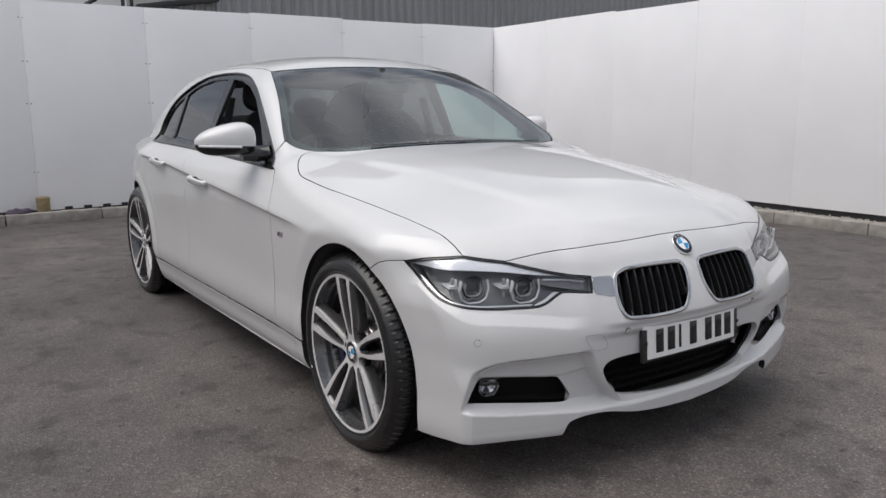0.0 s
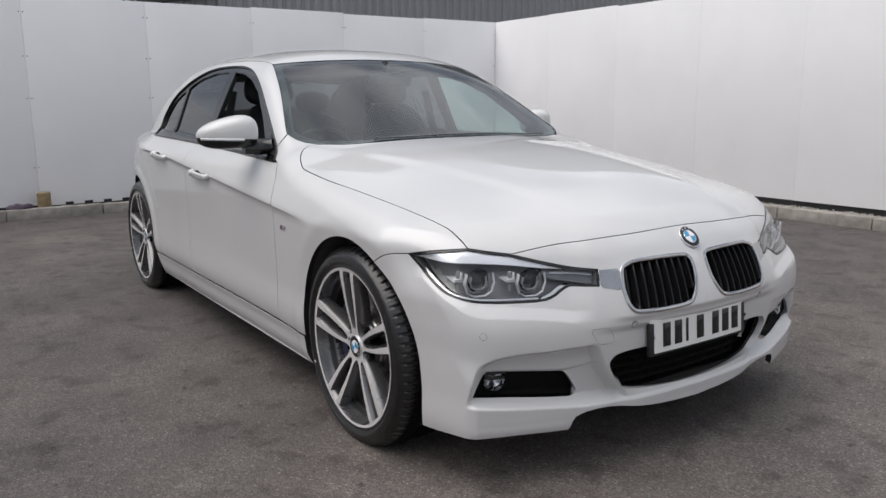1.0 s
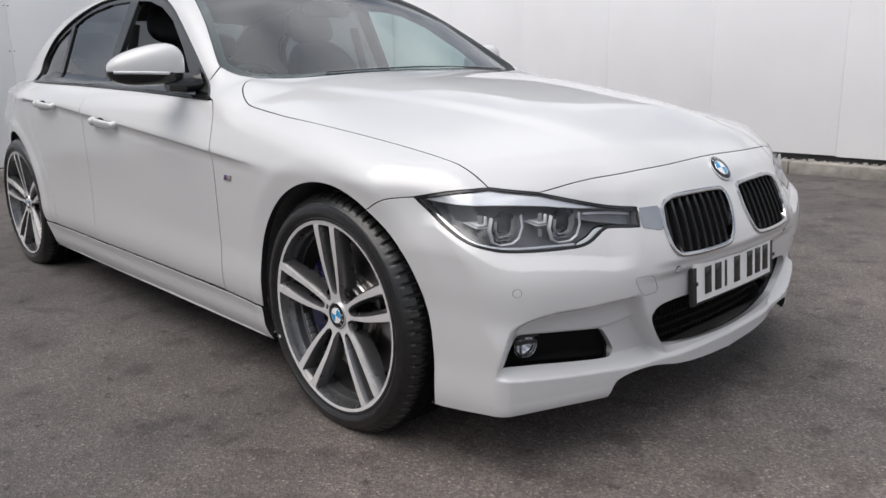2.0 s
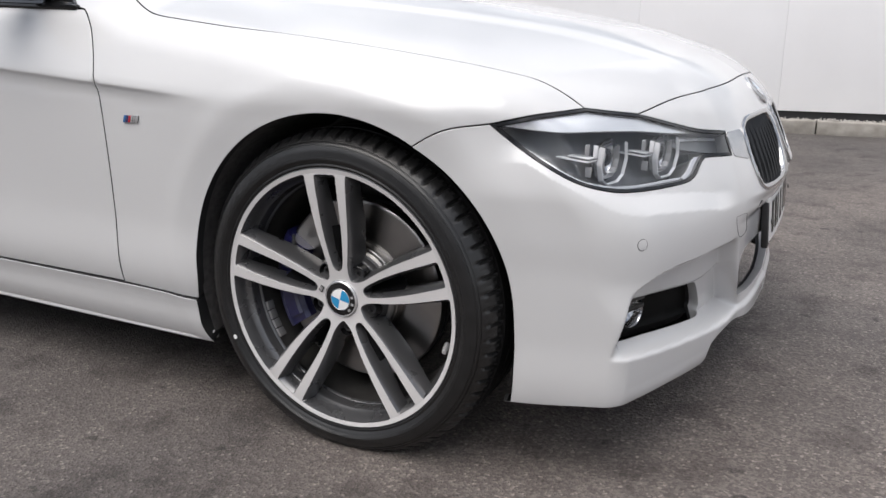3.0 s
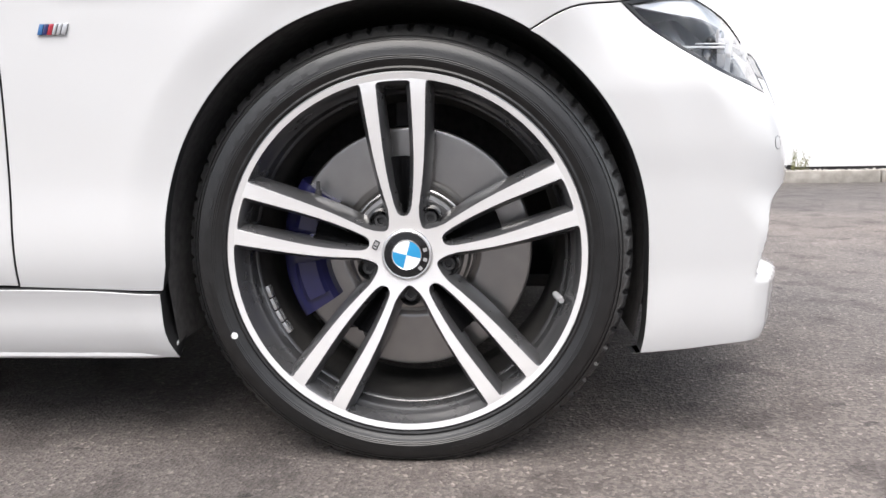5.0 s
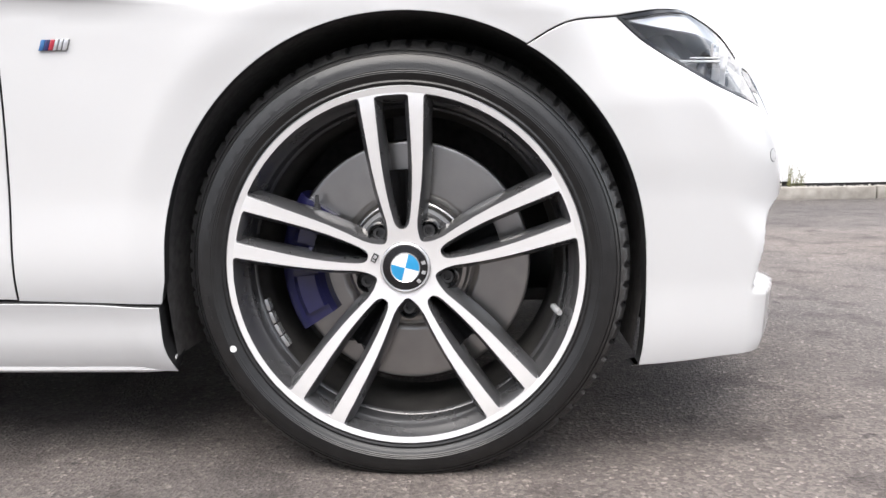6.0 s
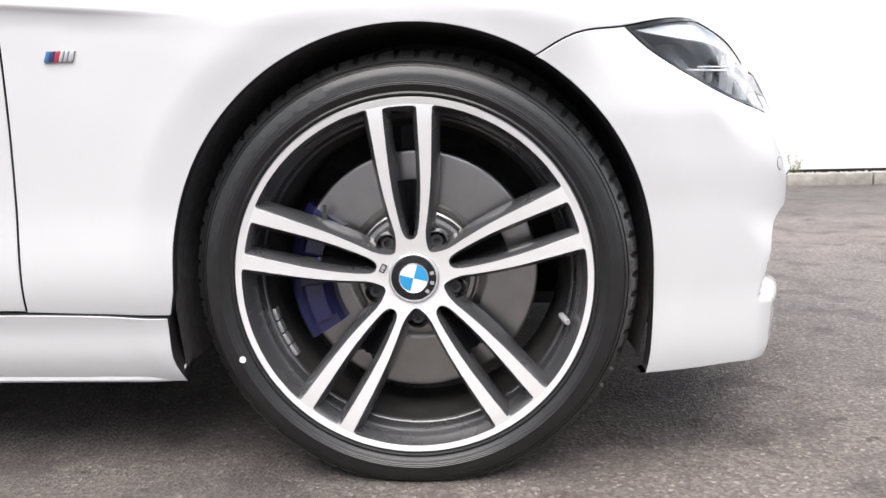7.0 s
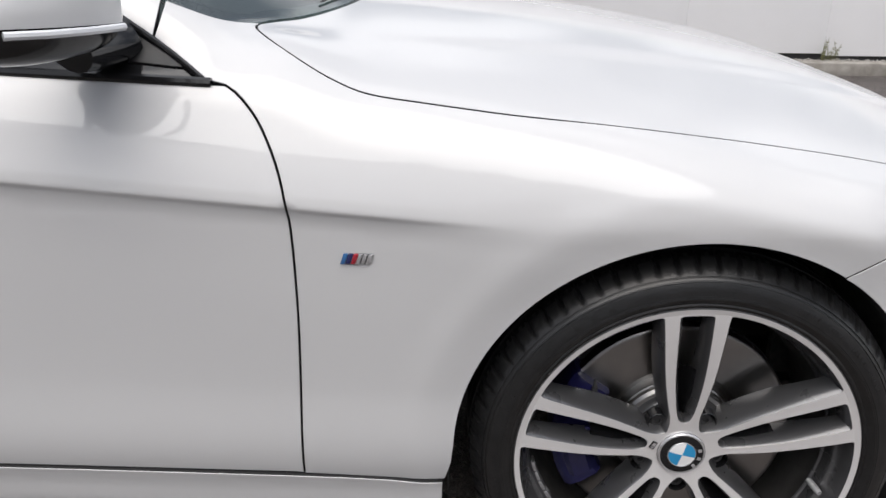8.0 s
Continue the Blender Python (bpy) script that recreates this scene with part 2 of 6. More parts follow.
def tube(bm, points, radius, segs=8, closed=False, mat=0, squash=1.0):
    """A tube along points; squash flattens it along its second side."""
    pts = [Vector(p) for p in points]
    n, rings, up = len(pts), [], None
    for i, p in enumerate(pts):
        t = (pts[(i + 1) % n] - pts[i - 1]) if closed else (pts[min(i + 1, n - 1)] - pts[max(i - 1, 0)])
        t.normalize()
        if up is None:
            up = t.orthogonal().normalized()
        up = (up - t * up.dot(t)).normalized()
        side = t.cross(up)
        r = radius[i] if isinstance(radius, (list, tuple)) else radius
        rings.append([bm.verts.new(p + r * (math.cos(2 * math.pi * k / segs) * up + squash * math.sin(2 * math.pi * k / segs) * side)) for k in range(segs)])
    for i in range(n if closed else n - 1):
        p, q = rings[i], rings[(i + 1) % n]
        best = 0
        if closed and i == n - 1:
            best = min(range(segs), key=lambda s: (p[0].co - q[s].co).length)
        for k in range(segs):
            f = bm.faces.new((p[k], p[(k + 1) % segs], q[(k + 1 + best) % segs], q[(k + best) % segs]))
            f.material_index = mat
    if not closed:
        for ring in (rings[0][::-1], rings[-1]):
            bm.faces.new(ring).material_index = mat


def blob(bm, cx, cy, cz, rx, ry, rz, power=2.5, shape=None, u=28, v=18, mat=0):
    """A rounded box: a super-ellipsoid, with an optional change of its points."""
    def sp(c):
        return math.copysign(abs(c) ** (2 / power), c)
    rows = []
    for j in range(1, v):
        b = -math.pi / 2 + math.pi * j / v
        rows.append([Vector((rx * sp(math.cos(b)) * sp(math.cos(2 * math.pi * i / u)), ry * sp(math.cos(b)) * sp(math.sin(2 * math.pi * i / u)), rz * sp(math.sin(b)))) for i in range(u)])
    put = (lambda p: Vector((cx, cy, cz)) + (shape(p) if shape else p))
    rings = [[bm.verts.new(put(p)) for p in row] for row in rows]
    ends = bm.verts.new(put(Vector((0, 0, -rz)))), bm.verts.new(put(Vector((0, 0, rz))))
    for p, q in zip(rings, rings[1:]):
        for i in range(u):
            bm.faces.new((p[i], p[(i + 1) % u], q[(i + 1) % u], q[i])).material_index = mat
    for i in range(u):
        bm.faces.new((ends[0], rings[0][(i + 1) % u], rings[0][i])).material_index = mat
        bm.faces.new((ends[1], rings[-1][i], rings[-1][(i + 1) % u])).material_index = mat


def thing(name, label, category, group="", kind="", place=(0, 0, 0)):
    ob = new(name)
    ob.empty_display_size = 0.2
    ob.location = place
    return tagged(ob, label, category, group, kind)


# ---- the yard ----
bm = bmesh.new()
bmesh.ops.create_grid(bm, x_segments=8, y_segments=8, size=300)
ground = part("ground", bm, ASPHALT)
tagged(ground, "worn grey asphalt yard surface with pale chippings", "ground", kind="structure")

BACK_X, FENCE_Y, TOP = -6.78, 5.06, 2.22        # the two hoardings round the yard


def hoarding(name, label, count, width, place, lift, low_from=99, low=0.0):
    """A run of upright painted boards along +x of the given place."""
    wall = tagged(new(name), label, "hoarding", kind="structure")
    wall.matrix_basis = place
    bm = bmesh.new()
    box(bm, 0.0008, width - 0.0008, 0, 0.024, lift, TOP, 0.0012)
    first = part("panel", bm, BOARD, wall)
    bm = bmesh.new()
    box(bm, 0.0008, width - 0.0008, 0, 0.024, low, TOP, 0.0012)
    longer = part("panel", bm, BOARD, wall) if low_from < count else first
    if longer != first:
        longer.matrix_basis = pose(low_from * width, 0, 0)
    for k in range(1, count):
        if k == low_from:
            continue
        again("panel", first if k < low_from else longer, pose(k * width, 0.0008 * (k % 2), 0.008 * math.sin(2.3 * k)), wall)
    bm = bmesh.new()
    for z in (0.35, 1.15, 1.95):
        box(bm, 0, count * width, 0.03, 0.08, z, z + 0.1, 0.004)
    box(bm, 0, count * width, 0.028, 0.05, 0.0, lift + 0.1)
    part("rail", bm, DARK_BEAM, wall, "dark timber rails behind the boards")
    return wall


fence = hoarding("wall_side", "tall white painted hoarding of upright boards above a kerb", 13, 1.2, pose(-6.87, FENCE_Y, 0), 0.146, 8, 0.125)
back = hoarding("wall_back", "tall off-white painted hoarding of upright boards", 12, 1.2, pose(BACK_X, 5.05 - 12 * 1.2, 0, 0, 0, 90), 0.10)
# closing walls out of sight behind the camera
bm = bmesh.new()
box(bm, -6.8, 14, -12.2, -12.0, 0, 2.2)
tagged(part("wall_far", bm, BOARD), "plain pale boundary wall", "wall", kind="structure")

# unseen block, added so that the car's paint reflects a grey band
bm = bmesh.new()
box(bm, -14, 16, -19.0, -16.0, 0, 6.2)
tagged(part("wall_far_reflection_block", bm, CLADDING), "plain grey block added out of view for a dark band in reflections", "building", kind="structure")

# screw heads and joints of the boards
bm = bmesh.new()
for k in range(1, 13):
    for z in (0.5, 1.2, 1.62, 2.05):
        for s in (-0.02, 0.02):
            bmesh.ops.create_uvsphere(bm, u_segments=8, v_segments=5, radius=0.006, matrix=pose(k * 1.2 + s, -0.001, z))
screws = part("screw_heads", bm, DARK_STEEL, back)


def kerb(name, length, count, place):
    run = tagged(new(name), "weathered pale concrete kerb stones with open joints", "kerb", kind="structure")
    run.matrix_basis = place
    one = length / count
    bm = bmesh.new()
    box(bm, 0.004, one - 0.004, 0, 0.125, -0.05, 0.105, 0.012)
    bmesh.ops.subdivide_edges(bm, edges=[e for e in bm.edges if e.calc_length() > 0.3], cuts=12)
    for v in bm.verts:
        v.co += 0.006 * Vector(noise.noise_vector(v.co * 9))
    first = part("kerb_stone", bm, CONCRETE, run)
    for k in range(1, count):
        again("kerb_stone", first, pose(k * one, 0.004 * math.sin(5 * k), 0.004 * math.sin(3.1 * k)), run)
    return run


kerb("kerb_side", 15.4, 17, pose(-6.6, 4.80, 0))
kerb("kerb_back", 14.4, 16, pose(-6.50, -9.4, 0, 0, 0, 90))

# strip between kerbs and hoardings, with loose gravel
bm = bmesh.new()
box(bm, -6.8, 9, 4.92, 5.4, -0.02, 0.085)
box(bm, -7.4, -6.62, -9.4, 5.2, -0.02, 0.075)
tagged(part("verge", bm, CONCRETE), "narrow dusty concrete strip behind the kerb", "verge", kind="structure")
rng = random.Random(4)
bm = bmesh.new()
for k in range(2600):
    s = rng.uniform(0.004, 0.011)
    x, y = rng.uniform(-4.0, 6.5), rng.uniform(4.93, 5.06)
    bmesh.ops.create_icosphere(bm, subdivisions=1, radius=s, matrix=pose(x, y, 0.085 + s * rng.uniform(0.1, 1.6), 40 * k, 25 * k, 70 * k) @ Matrix.Diagonal((1.3, 1, 0.8, 1)))
tagged(part("gravel", bm, PEBBLE, flat=True), "loose pale gravel along the foot of the hoarding", "gravel", kind="stuff")

# weeds at the joint of two boards
bm = bmesh.new()
for k in range(16):
    x, a = 2.74 + rng.uniform(-0.05, 0.12), rng.uniform(-0.3, 0.3)
    h = rng.uniform(0.06, 0.2)
    tube(bm, [(x, 5.0, 0.09), (x + a * 0.06, 4.99, 0.09 + h * 0.5), (x + a * 0.2, 4.985, 0.09 + h)], [0.003, 0.0025, 0.001], 5)
    for j in range(3):
        z = 0.09 + h * (0.4 + 0.2 * j)
        blob(bm, x + a * 0.15 + 0.01 * (j - 1), 4.985, z, 0.007, 0.003, 0.004, 2.0, u=8, v=5)
tagged(part("weeds", bm, STRAW), "dry weeds growing at the foot of the hoarding", "weed", kind="stuff")

# low white strip with dark vents at the foot of the back hoarding
bm = bmesh.new()
for k in range(22):
    box(bm, -6.742, -6.738, -0.72 + 0.19 * k, -0.64 + 0.19 * k, 0.085, 0.128)
vents = part("vent_slots", bm, GAP)
tagged(vents, "row of dark vent slots at the foot of the boards", "vent", kind="structure")

# stub of a timber post and a rag beside it
bm = bmesh.new()
rings = lathe(bm, [(0.0, 0.0), (0.062, 0.0), (0.066, 0.02), (0.064, 0.1), (0.066, 0.168), (0.058, 0.178), (0.0, 0.176)], 20, "z")
for v in bm.verts:
    v.co.x += 0.004 * noise.noise(v.co * 30)
post = part("post_stub", bm, TIMBER)
post.location = (-6.66, -0.93, 0.075)
tagged(post, "sawn-off weathered timber post beside the back hoarding", "post")
bm = bmesh.new()
blob(bm, 0, 0, 0.03, 0.07, 0.13, 0.04, 2.0, lambda p: p + 0.02 * Vector(noise.noise_vector(p * 18)), 24, 14)
rag = part("rag", bm, PURPLE)
rag.location = (-6.62, -1.16, 0.085)
tagged(rag, "crumpled faded purple rag on the kerb", "rag")


# ---- the building behind ----
def clad_building():
    house = thing("warehouse", "grey ribbed metal warehouse wall behind the hoarding", "building", place=(-9.6, 0, 0))
    bm = bmesh.new()
    pitch, y, prev = 0.16, 1.19, None
    while y < 24:
        for dy, dx in ((0.0, 0.0), (0.03, 0.035), (0.085, 0.035), (0.115, 0.0)):
            col = [bm.verts.new((dx, y + dy, 0)), bm.verts.new((dx, y + dy, 6.5))]
            if prev:
                bm.faces.new((prev[0], col[0], col[1], prev[1]))
            prev = col
        y += pitch
    part("wall", bm, CLADDING, house, flat=True)
    bm = bmesh.new()
    box(bm, -6, -0.02, 1.19, 24, 0, 6.45)
    part("core", bm, CLADDING, house)
    bm = bmesh.new()
    # the eaves beam rises along the wall, above a thinner level rail
    box(bm, 0.04, 0.16, 0.0, 1.18, -0.045, 0.035, 0.008, pose(0, 0.85, 2.535, 8.9, 0, 0))
    box(bm, 0.04, 0.10, 0.50, 1.25, 2.470, 2.492, 0.004)
    part("canopy_beam", bm, DARK_BEAM, house, "dark steel canopy beam")
    for y in (0.655, 0.77):
        bm = bmesh.new()
        box(bm, 0.04, 0.09, y, y + 0.045, 0, 4.5, 0.006)
        part("canopy_post", bm, DARK_BEAM, house, "dark steel post")
    bm = bmesh.new()
    tube(bm, [(0.05, -0.18, 2.3), (0.05, 0.10, 2.47), (0.05, 0.32, 2.61), (0.05, 0.80, 2.90)], 0.03, 8)
    part("brace", bm, DARK_BEAM, house, "slanting dark brace")
    bm = bmesh.new()
    box(bm, -2.0, -1.9, -1.5, 1.9, 0.0, 4.0)
    part("bay_wall", bm, BOARD, house, "pale wall under the canopy")
    return house


clad_building()


# ---- the car's surface ----
# The car stands along x, its nose to +x, front axle at x = 0.
def curve(*pts):
    """A smooth line through (place, value) pairs, flat past its ends."""
    px_, pv = np.array(pts, float).T
    h, d = np.diff(px_), np.diff(pv) / np.diff(px_)
    m = np.concatenate(([d[0]], (d[:-1] * h[1:] + d[1:] * h[:-1]) / (h[1:] + h[:-1]), [d[-1]]))

    def value(x):
        x = np.clip(x, px_[0], px_[-1])
        i = np.clip(np.searchsorted(px_, x) - 1, 0, len(h) - 1)
        s = (x - px_[i]) / h[i]
        return ((1 + 2 * s) * (1 - s) ** 2 * pv[i] + s * (1 - s) ** 2 * h[i] * m[i]
                + s * s * (3 - 2 * s) * pv[i + 1] + s * s * (s - 1) * h[i] * m[i + 1])
    return value


def step01(x, a, b):
    s = np.clip((x - a) / (b - a), 0, 1)
    return s * s * (3 - 2 * s)


def ramp01(x, a, b):
    return np.clip((x - a) / (b - a), 0, 1)


def rounded(a, b, r):
    """The edge where two surfaces meet, rounded by r."""
    return np.where((a > -r) & (b > -r), np.hypot(np.maximum(a + r, 0), np.maximum(b + r, 0)) - r, np.maximum(a, b))


AXLE, ARCH_Z, ARCH_R = -2.81, 0.334, 0.369          # rear axle, wheel arches
half_width = curve((-3.9, 0.67), (-3.6, 0.73), (-3.3, 0.80), (-2.8, 0.890), (-2.0, 0.905), (-1.0, 0.903), (-0.4, 0.905), (0.0, 0.906), (0.2, 0.9), (0.36, 0.868), (0.5, 0.835), (0.65, 0.79), (0.85, 0.7))
side_shape = curve((0.12, -0.085), (0.165, -0.05), (0.2, -0.036), (0.25, -0.028), (0.3, -0.015), (0.45, -0.013), (0.6, -0.009), (0.69, -0.0078), (0.724, -0.0066), (0.735, -0.0034), (0.7405, -0.0004), (0.7435, -0.0004), (0.752, -0.0022), (0.775, -0.0105), (0.82, -0.030), (0.85, -0.045), (0.9, -0.07), (0.95, -0.105), (1.05, -0.17))
plain_side = curve((0.12, -0.085), (0.165, -0.05), (0.2, -0.036), (0.25, -0.028), (0.3, -0.015), (0.45, -0.011), (0.6, -0.006), (0.7, -0.002), (0.745, -0.003), (0.775, -0.012), (0.85, -0.045), (0.9, -0.07), (0.95, -0.105), (1.05, -0.17))
bonnet_line = curve((-4.2, 0.86), (-3.84, 0.98), (-3.5, 1.06), (-3.0, 1.08), (-2.0, 1.02), (-0.9, 1.0), (-0.6, 0.985), (-0.3, 0.952), (-0.1, 0.925), (0.1, 0.892), (0.3, 0.852), (0.46, 0.81), (0.55, 0.783), (0.64, 0.748), (0.75, 0.69), (0.9, 0.6))
nose_shape = curve((0.1, -0.09), (0.165, -0.026), (0.21, -0.019), (0.26, -0.015), (0.32, -0.006), (0.38, 0.0), (0.49, 0.0), (0.545, -0.014), (0.6, -0.036), (0.65, -0.058), (0.7, -0.082), (0.735, -0.108), (0.8, -0.17), (0.95, -0.35))
nose_plan = curve((0.0, 0.752), (0.25, 0.738), (0.45, 0.699), (0.6, 0.653), (0.767, 0.586), (0.9, 0.515))
roof_line = curve((-3.4, 1.0), (-2.9, 1.27), (-2.6, 1.362), (-2.3, 1.408), (-1.9, 1.424), (-1.5, 1.404), (-1.2, 1.35), (-0.9, 1.25))


flank = curve((0.12, -0.046), (0.165, -0.0305), (0.3, -0.0205), (0.5, -0.0115))
ridge = curve((0.24, 17.0), (0.33, 21.5), (0.44, 24.5), (0.5, 27.0))
bumper_crease = curve((29, 0.505), (31, 0.512), (39, 0.53), (45, 0.545), (49, 0.585), (53, 0.63))
shelf = curve((16, 0.232), (20, 0.235), (24, 0.238), (31.5, 0.249), (38.5, 0.258), (44, 0.267))
hollow_roof = curve((20, 0.434), (26, 0.428), (34, 0.422), (38, 0.420), (41.4, 0.408), (43, 0.394), (44.5, 0.374))
hollow_top = curve((22, 0.374), (26, 0.362), (30, 0.354), (36, 0.362), (43, 0.372))


def sculpt(x, ay, z):
    """How deep the bumper is hollowed round the fog lamps and below the headlamps."""
    th = np.degrees(np.arctan2(ay, x + 0.25))
    edge = 44.9 - 14 * (z - 0.30)
    side_ = ramp01(th, edge, edge - 1.3) * step01(th, ridge(z), ridge(z) + 2.4)
    floor_ = ramp01(z - shelf(th), 0.002, 0.026)
    pocket = (0.036 * ramp01(z - hollow_roof(th), 0.006, -0.010) + 0.009 * step01(z - hollow_top(th), 0.006, -0.006)) * floor_ * side_
    brow = 0.015 * ramp01(z - bumper_crease(th), 0.0, 0.030) * step01(th, 24, 30) * step01(th, 56, 51)
    blade = -0.008 * step01(z - shelf(th), 0.010, -0.004) * step01(z, 0.14, 0.2) * ramp01(th, 45.6, 43.6)
    lip = -0.006 * step01(z, 0.262, 0.235) * step01(th, ridge(z) + 2, ridge(z) - 2)
    return (pocket + brow + blade + lip) * step01(x, 0.2, 0.34)


def lower_body(x, y, z):
    ay = np.abs(y)
    flare = (0.002 * step01(np.hypot(x, z - ARCH_Z), 0.480, 0.430) - 0.0065 * step01(np.hypot(x, z - ARCH_Z), 0.438, 0.360) + 0.006 * step01(np.hypot(x - AXLE, z - ARCH_Z), 0.450, 0.395)) * (1 - 0.5 * step01(x, 0.2, 0.34))
    shift = -0.078 * (np.clip(x, -2.9, -0.3) + 0.52) * step01(z, 0.35, 0.6) * step01(z, 1.0, 0.85)
    k = step01(x, -0.27, -0.5)
    shape = side_shape(z - shift) * k + plain_side(z - shift) * (1 - k)
    ahead = step01(x, 0.2, 0.34) * step01(z, 0.5, 0.42)
    shape = shape * (1 - ahead) + flank(z) * ahead
    side = ay - half_width(x) - shape - flare + 0.028 * step01(x, 0.2, 0.36) * step01(z, 0.56, 0.7) + 0.3 * np.maximum(0, z - 0.74) * step01(x, -2.5, -3.1)
    top = z - bonnet_line(x) + 0.073 * (ay / 0.78) ** 2.6 + 0.006 * step01(ay - 0.46 + 0.22 * x, -0.035, 0.035) * step01(x, -0.7, -0.2) - 0.030 * step01(x, -0.50, -0.68) * step01(ay, 0.55, 0.72) - 0.013 * step01(ay, 0.62, 0.25) * step01(x, 0.62, 0.3) * step01(x, -0.78, -0.1)
    nose = x - nose_plan(ay) + 0.10 * ay ** 3 * step01(z, 0.5, 0.74) - nose_shape(z)
    tail = -3.85 + 0.14 * ay ** 2 - x + 0.25 * np.maximum(0, z - 0.7) ** 2
    nose = nose + 0.016 * step01(z, 0.485, 0.455) * step01(ay, 0.5, 0.26) - 0.010 * step01(z, 0.485, 0.51) * step01(z, 0.70, 0.62) * step01(ay, 0.42, 0.3)
    plan = rounded(rounded(side, nose, 0.06 - 0.042 * step01(z, 0.42, 0.33)), tail, 0.2) + sculpt(x, ay, z)
    return rounded(plan, top, 0.055)


def cabin(x, y, z):
    ay = np.abs(y)
    side = (ay - 0.80 + 0.46 * (z - 0.92) + 0.1 * np.maximum(0, z - 1.1) ** 2 + 0.12 * np.maximum(0, -2.3 - x) ** 2) * 0.9
    top = z - roof_line(x) + 0.055 * (ay / 0.55) ** 2.4
    screen = (x + 0.58 + 1.834 * (z - 0.985) + 0.33 * ay ** 2) * 0.5
    rear = (-x - 3.42 + 1.9 * (z - 1.05) + 0.3 * ay ** 2) * 0.46
    return np.maximum(rounded(rounded(rounded(side, screen, 0.035), rear, 0.06), top, 0.06), 0.86 - z)


def body(x, y, z):
    a, b = lower_body(x, y, z), cabin(x, y, z)
    h = np.clip(0.5 + (b - a) / 0.04, 0, 1)
    return b * (1 - h) + a * h - 0.02 * h * (1 - h)


def planar(ax, bx, dx, s0, s1):
    """Looks at the body along dx; places are measured along ax and bx."""
    ax, bx, dx = (np.array(v, float) for v in (ax, bx, dx))
    return (lambda p: np.stack([p @ ax, p @ bx], -1)), (lambda q, s: q[:, :1] * ax + q[:, 1:] * bx + s[:, None] * dx), s0, s1


def round_axis(x0, sign, s0, s1):
    """Looks at the body from round an upright axis; places are an angle in radians and a height."""
    def to2(p):
        return np.stack([np.arctan2(-p[:, 1], sign * (p[:, 0] - x0)), p[:, 2]], -1)

    def at(q, s):
        return np.stack([x0 + sign * -s * np.cos(q[:, 0]), s * np.sin(q[:, 0]), q[:, 1]], -1)
    return to2, at, s0, s1


C25, S25 = math.cos(radians(25)), math.sin(radians(25))
FROM_SIDE = planar((1, 0, 0), (0, 0, 1), (0, 1, 0), -1.3, -0.3)
FROM_SHOULDER = planar((1, 0, 0), (0, S25, C25), (0, C25, -S25), -1.6, -0.5)
FROM_ABOVE = planar((1, 0, 0), (0, 1, 0), (0, 0, -1), -1.8, -0.5)
FROM_FRONT = round_axis(-0.25, 1, -1.5, -0.45)
FROM_REAR = round_axis(-2.95, -1, -1.5, -0.35)


def lift(proj, q, off=0.0):
    """Where the lines of sight meet the body, off metres outside of its skin."""
    q = np.asarray(q, float)
    _, at, s0, s1 = proj
    lo, found = np.full(len(q), s0), np.zeros(len(q), bool)
    hi = np.full(len(q), s1)
    n = 44
    for k in range(1, n + 1):
        s = np.full(len(q), s0 + (s1 - s0) * k / n)
        inside = body(*at(q, s).T) < off
        first = inside & ~found
        hi[first] = s[first]
        lo[~found & ~inside] = s[~found & ~inside]
        found |= inside
    for _ in range(22):
        mid = (lo + hi) / 2
        inside = body(*at(q, mid).T) < off
        hi, lo = np.where(inside, mid, hi), np.where(inside, lo, mid)
    return at(q, (lo + hi) / 2)


def normals(p):
    e = 1.5e-3
    g = np.stack([body(*(p + d).T) - body(*(p - d).T) for d in np.eye(3) * e], -1)
    return g / np.maximum(np.linalg.norm(g, axis=1), 1e-9)[:, None]


def smooth_line(pts, step):
    """An even line of points through pts."""
    p = np.asarray(pts, float)
    if len(p) > 2:
        e = np.vstack([2 * p[0] - p[1], p, 2 * p[-1] - p[-2]])
        s = np.linspace(0, 1, 14, endpoint=False)[:, None]
        out = [0.5 * (2 * b + (c - a) * s + (2 * a - 5 * b + 4 * c - d) * s ** 2 + (3 * b - a - 3 * c + d) * s ** 3) for a, b, c, d in zip(e, e[1:], e[2:], e[3:])]
        p = np.vstack(out + [p[-1:]])
    d = np.concatenate([[0], np.cumsum(np.linalg.norm(np.diff(p, axis=0), axis=1))])
    t = np.linspace(0, d[-1], max(2, int(round(d[-1] / step)) + 1))
    return np.stack([np.interp(t, d, p[:, i]) for i in range(p.shape[1])], -1)


STEP = 0.016


def on_body(proj, pts, step=STEP, off=0.0):
    """A line on the body through places given in a projection."""
    return lift(proj, smooth_line(pts, step), off)


def nose_line(pts, step=STEP, off=0.0):
    return on_body(FROM_FRONT, [(radians(a), z) for a, z in pts], step, off)


def circle_line(cx, a0, a1, r=ARCH_R):
    return on_body(FROM_SIDE, [(cx + r * math.cos(radians(a)), ARCH_Z + r * math.sin(radians(a))) for a in np.linspace(a0, a1, 24)])


def closed(*lines):
    """Joins lines into one closed loop, with no point twice."""
    p = np.vstack(lines)
    keep = [0]
    for i in range(1, len(p)):
        if np.linalg.norm(p[i] - p[keep[-1]]) > 0.004:
            keep.append(i)
    if np.linalg.norm(p[keep[-1]] - p[keep[0]]) < 0.004:
        keep.pop()
    return p[keep]


def flip(p):
    return np.asarray(p)[::-1] * np.array([1, -1, 1])


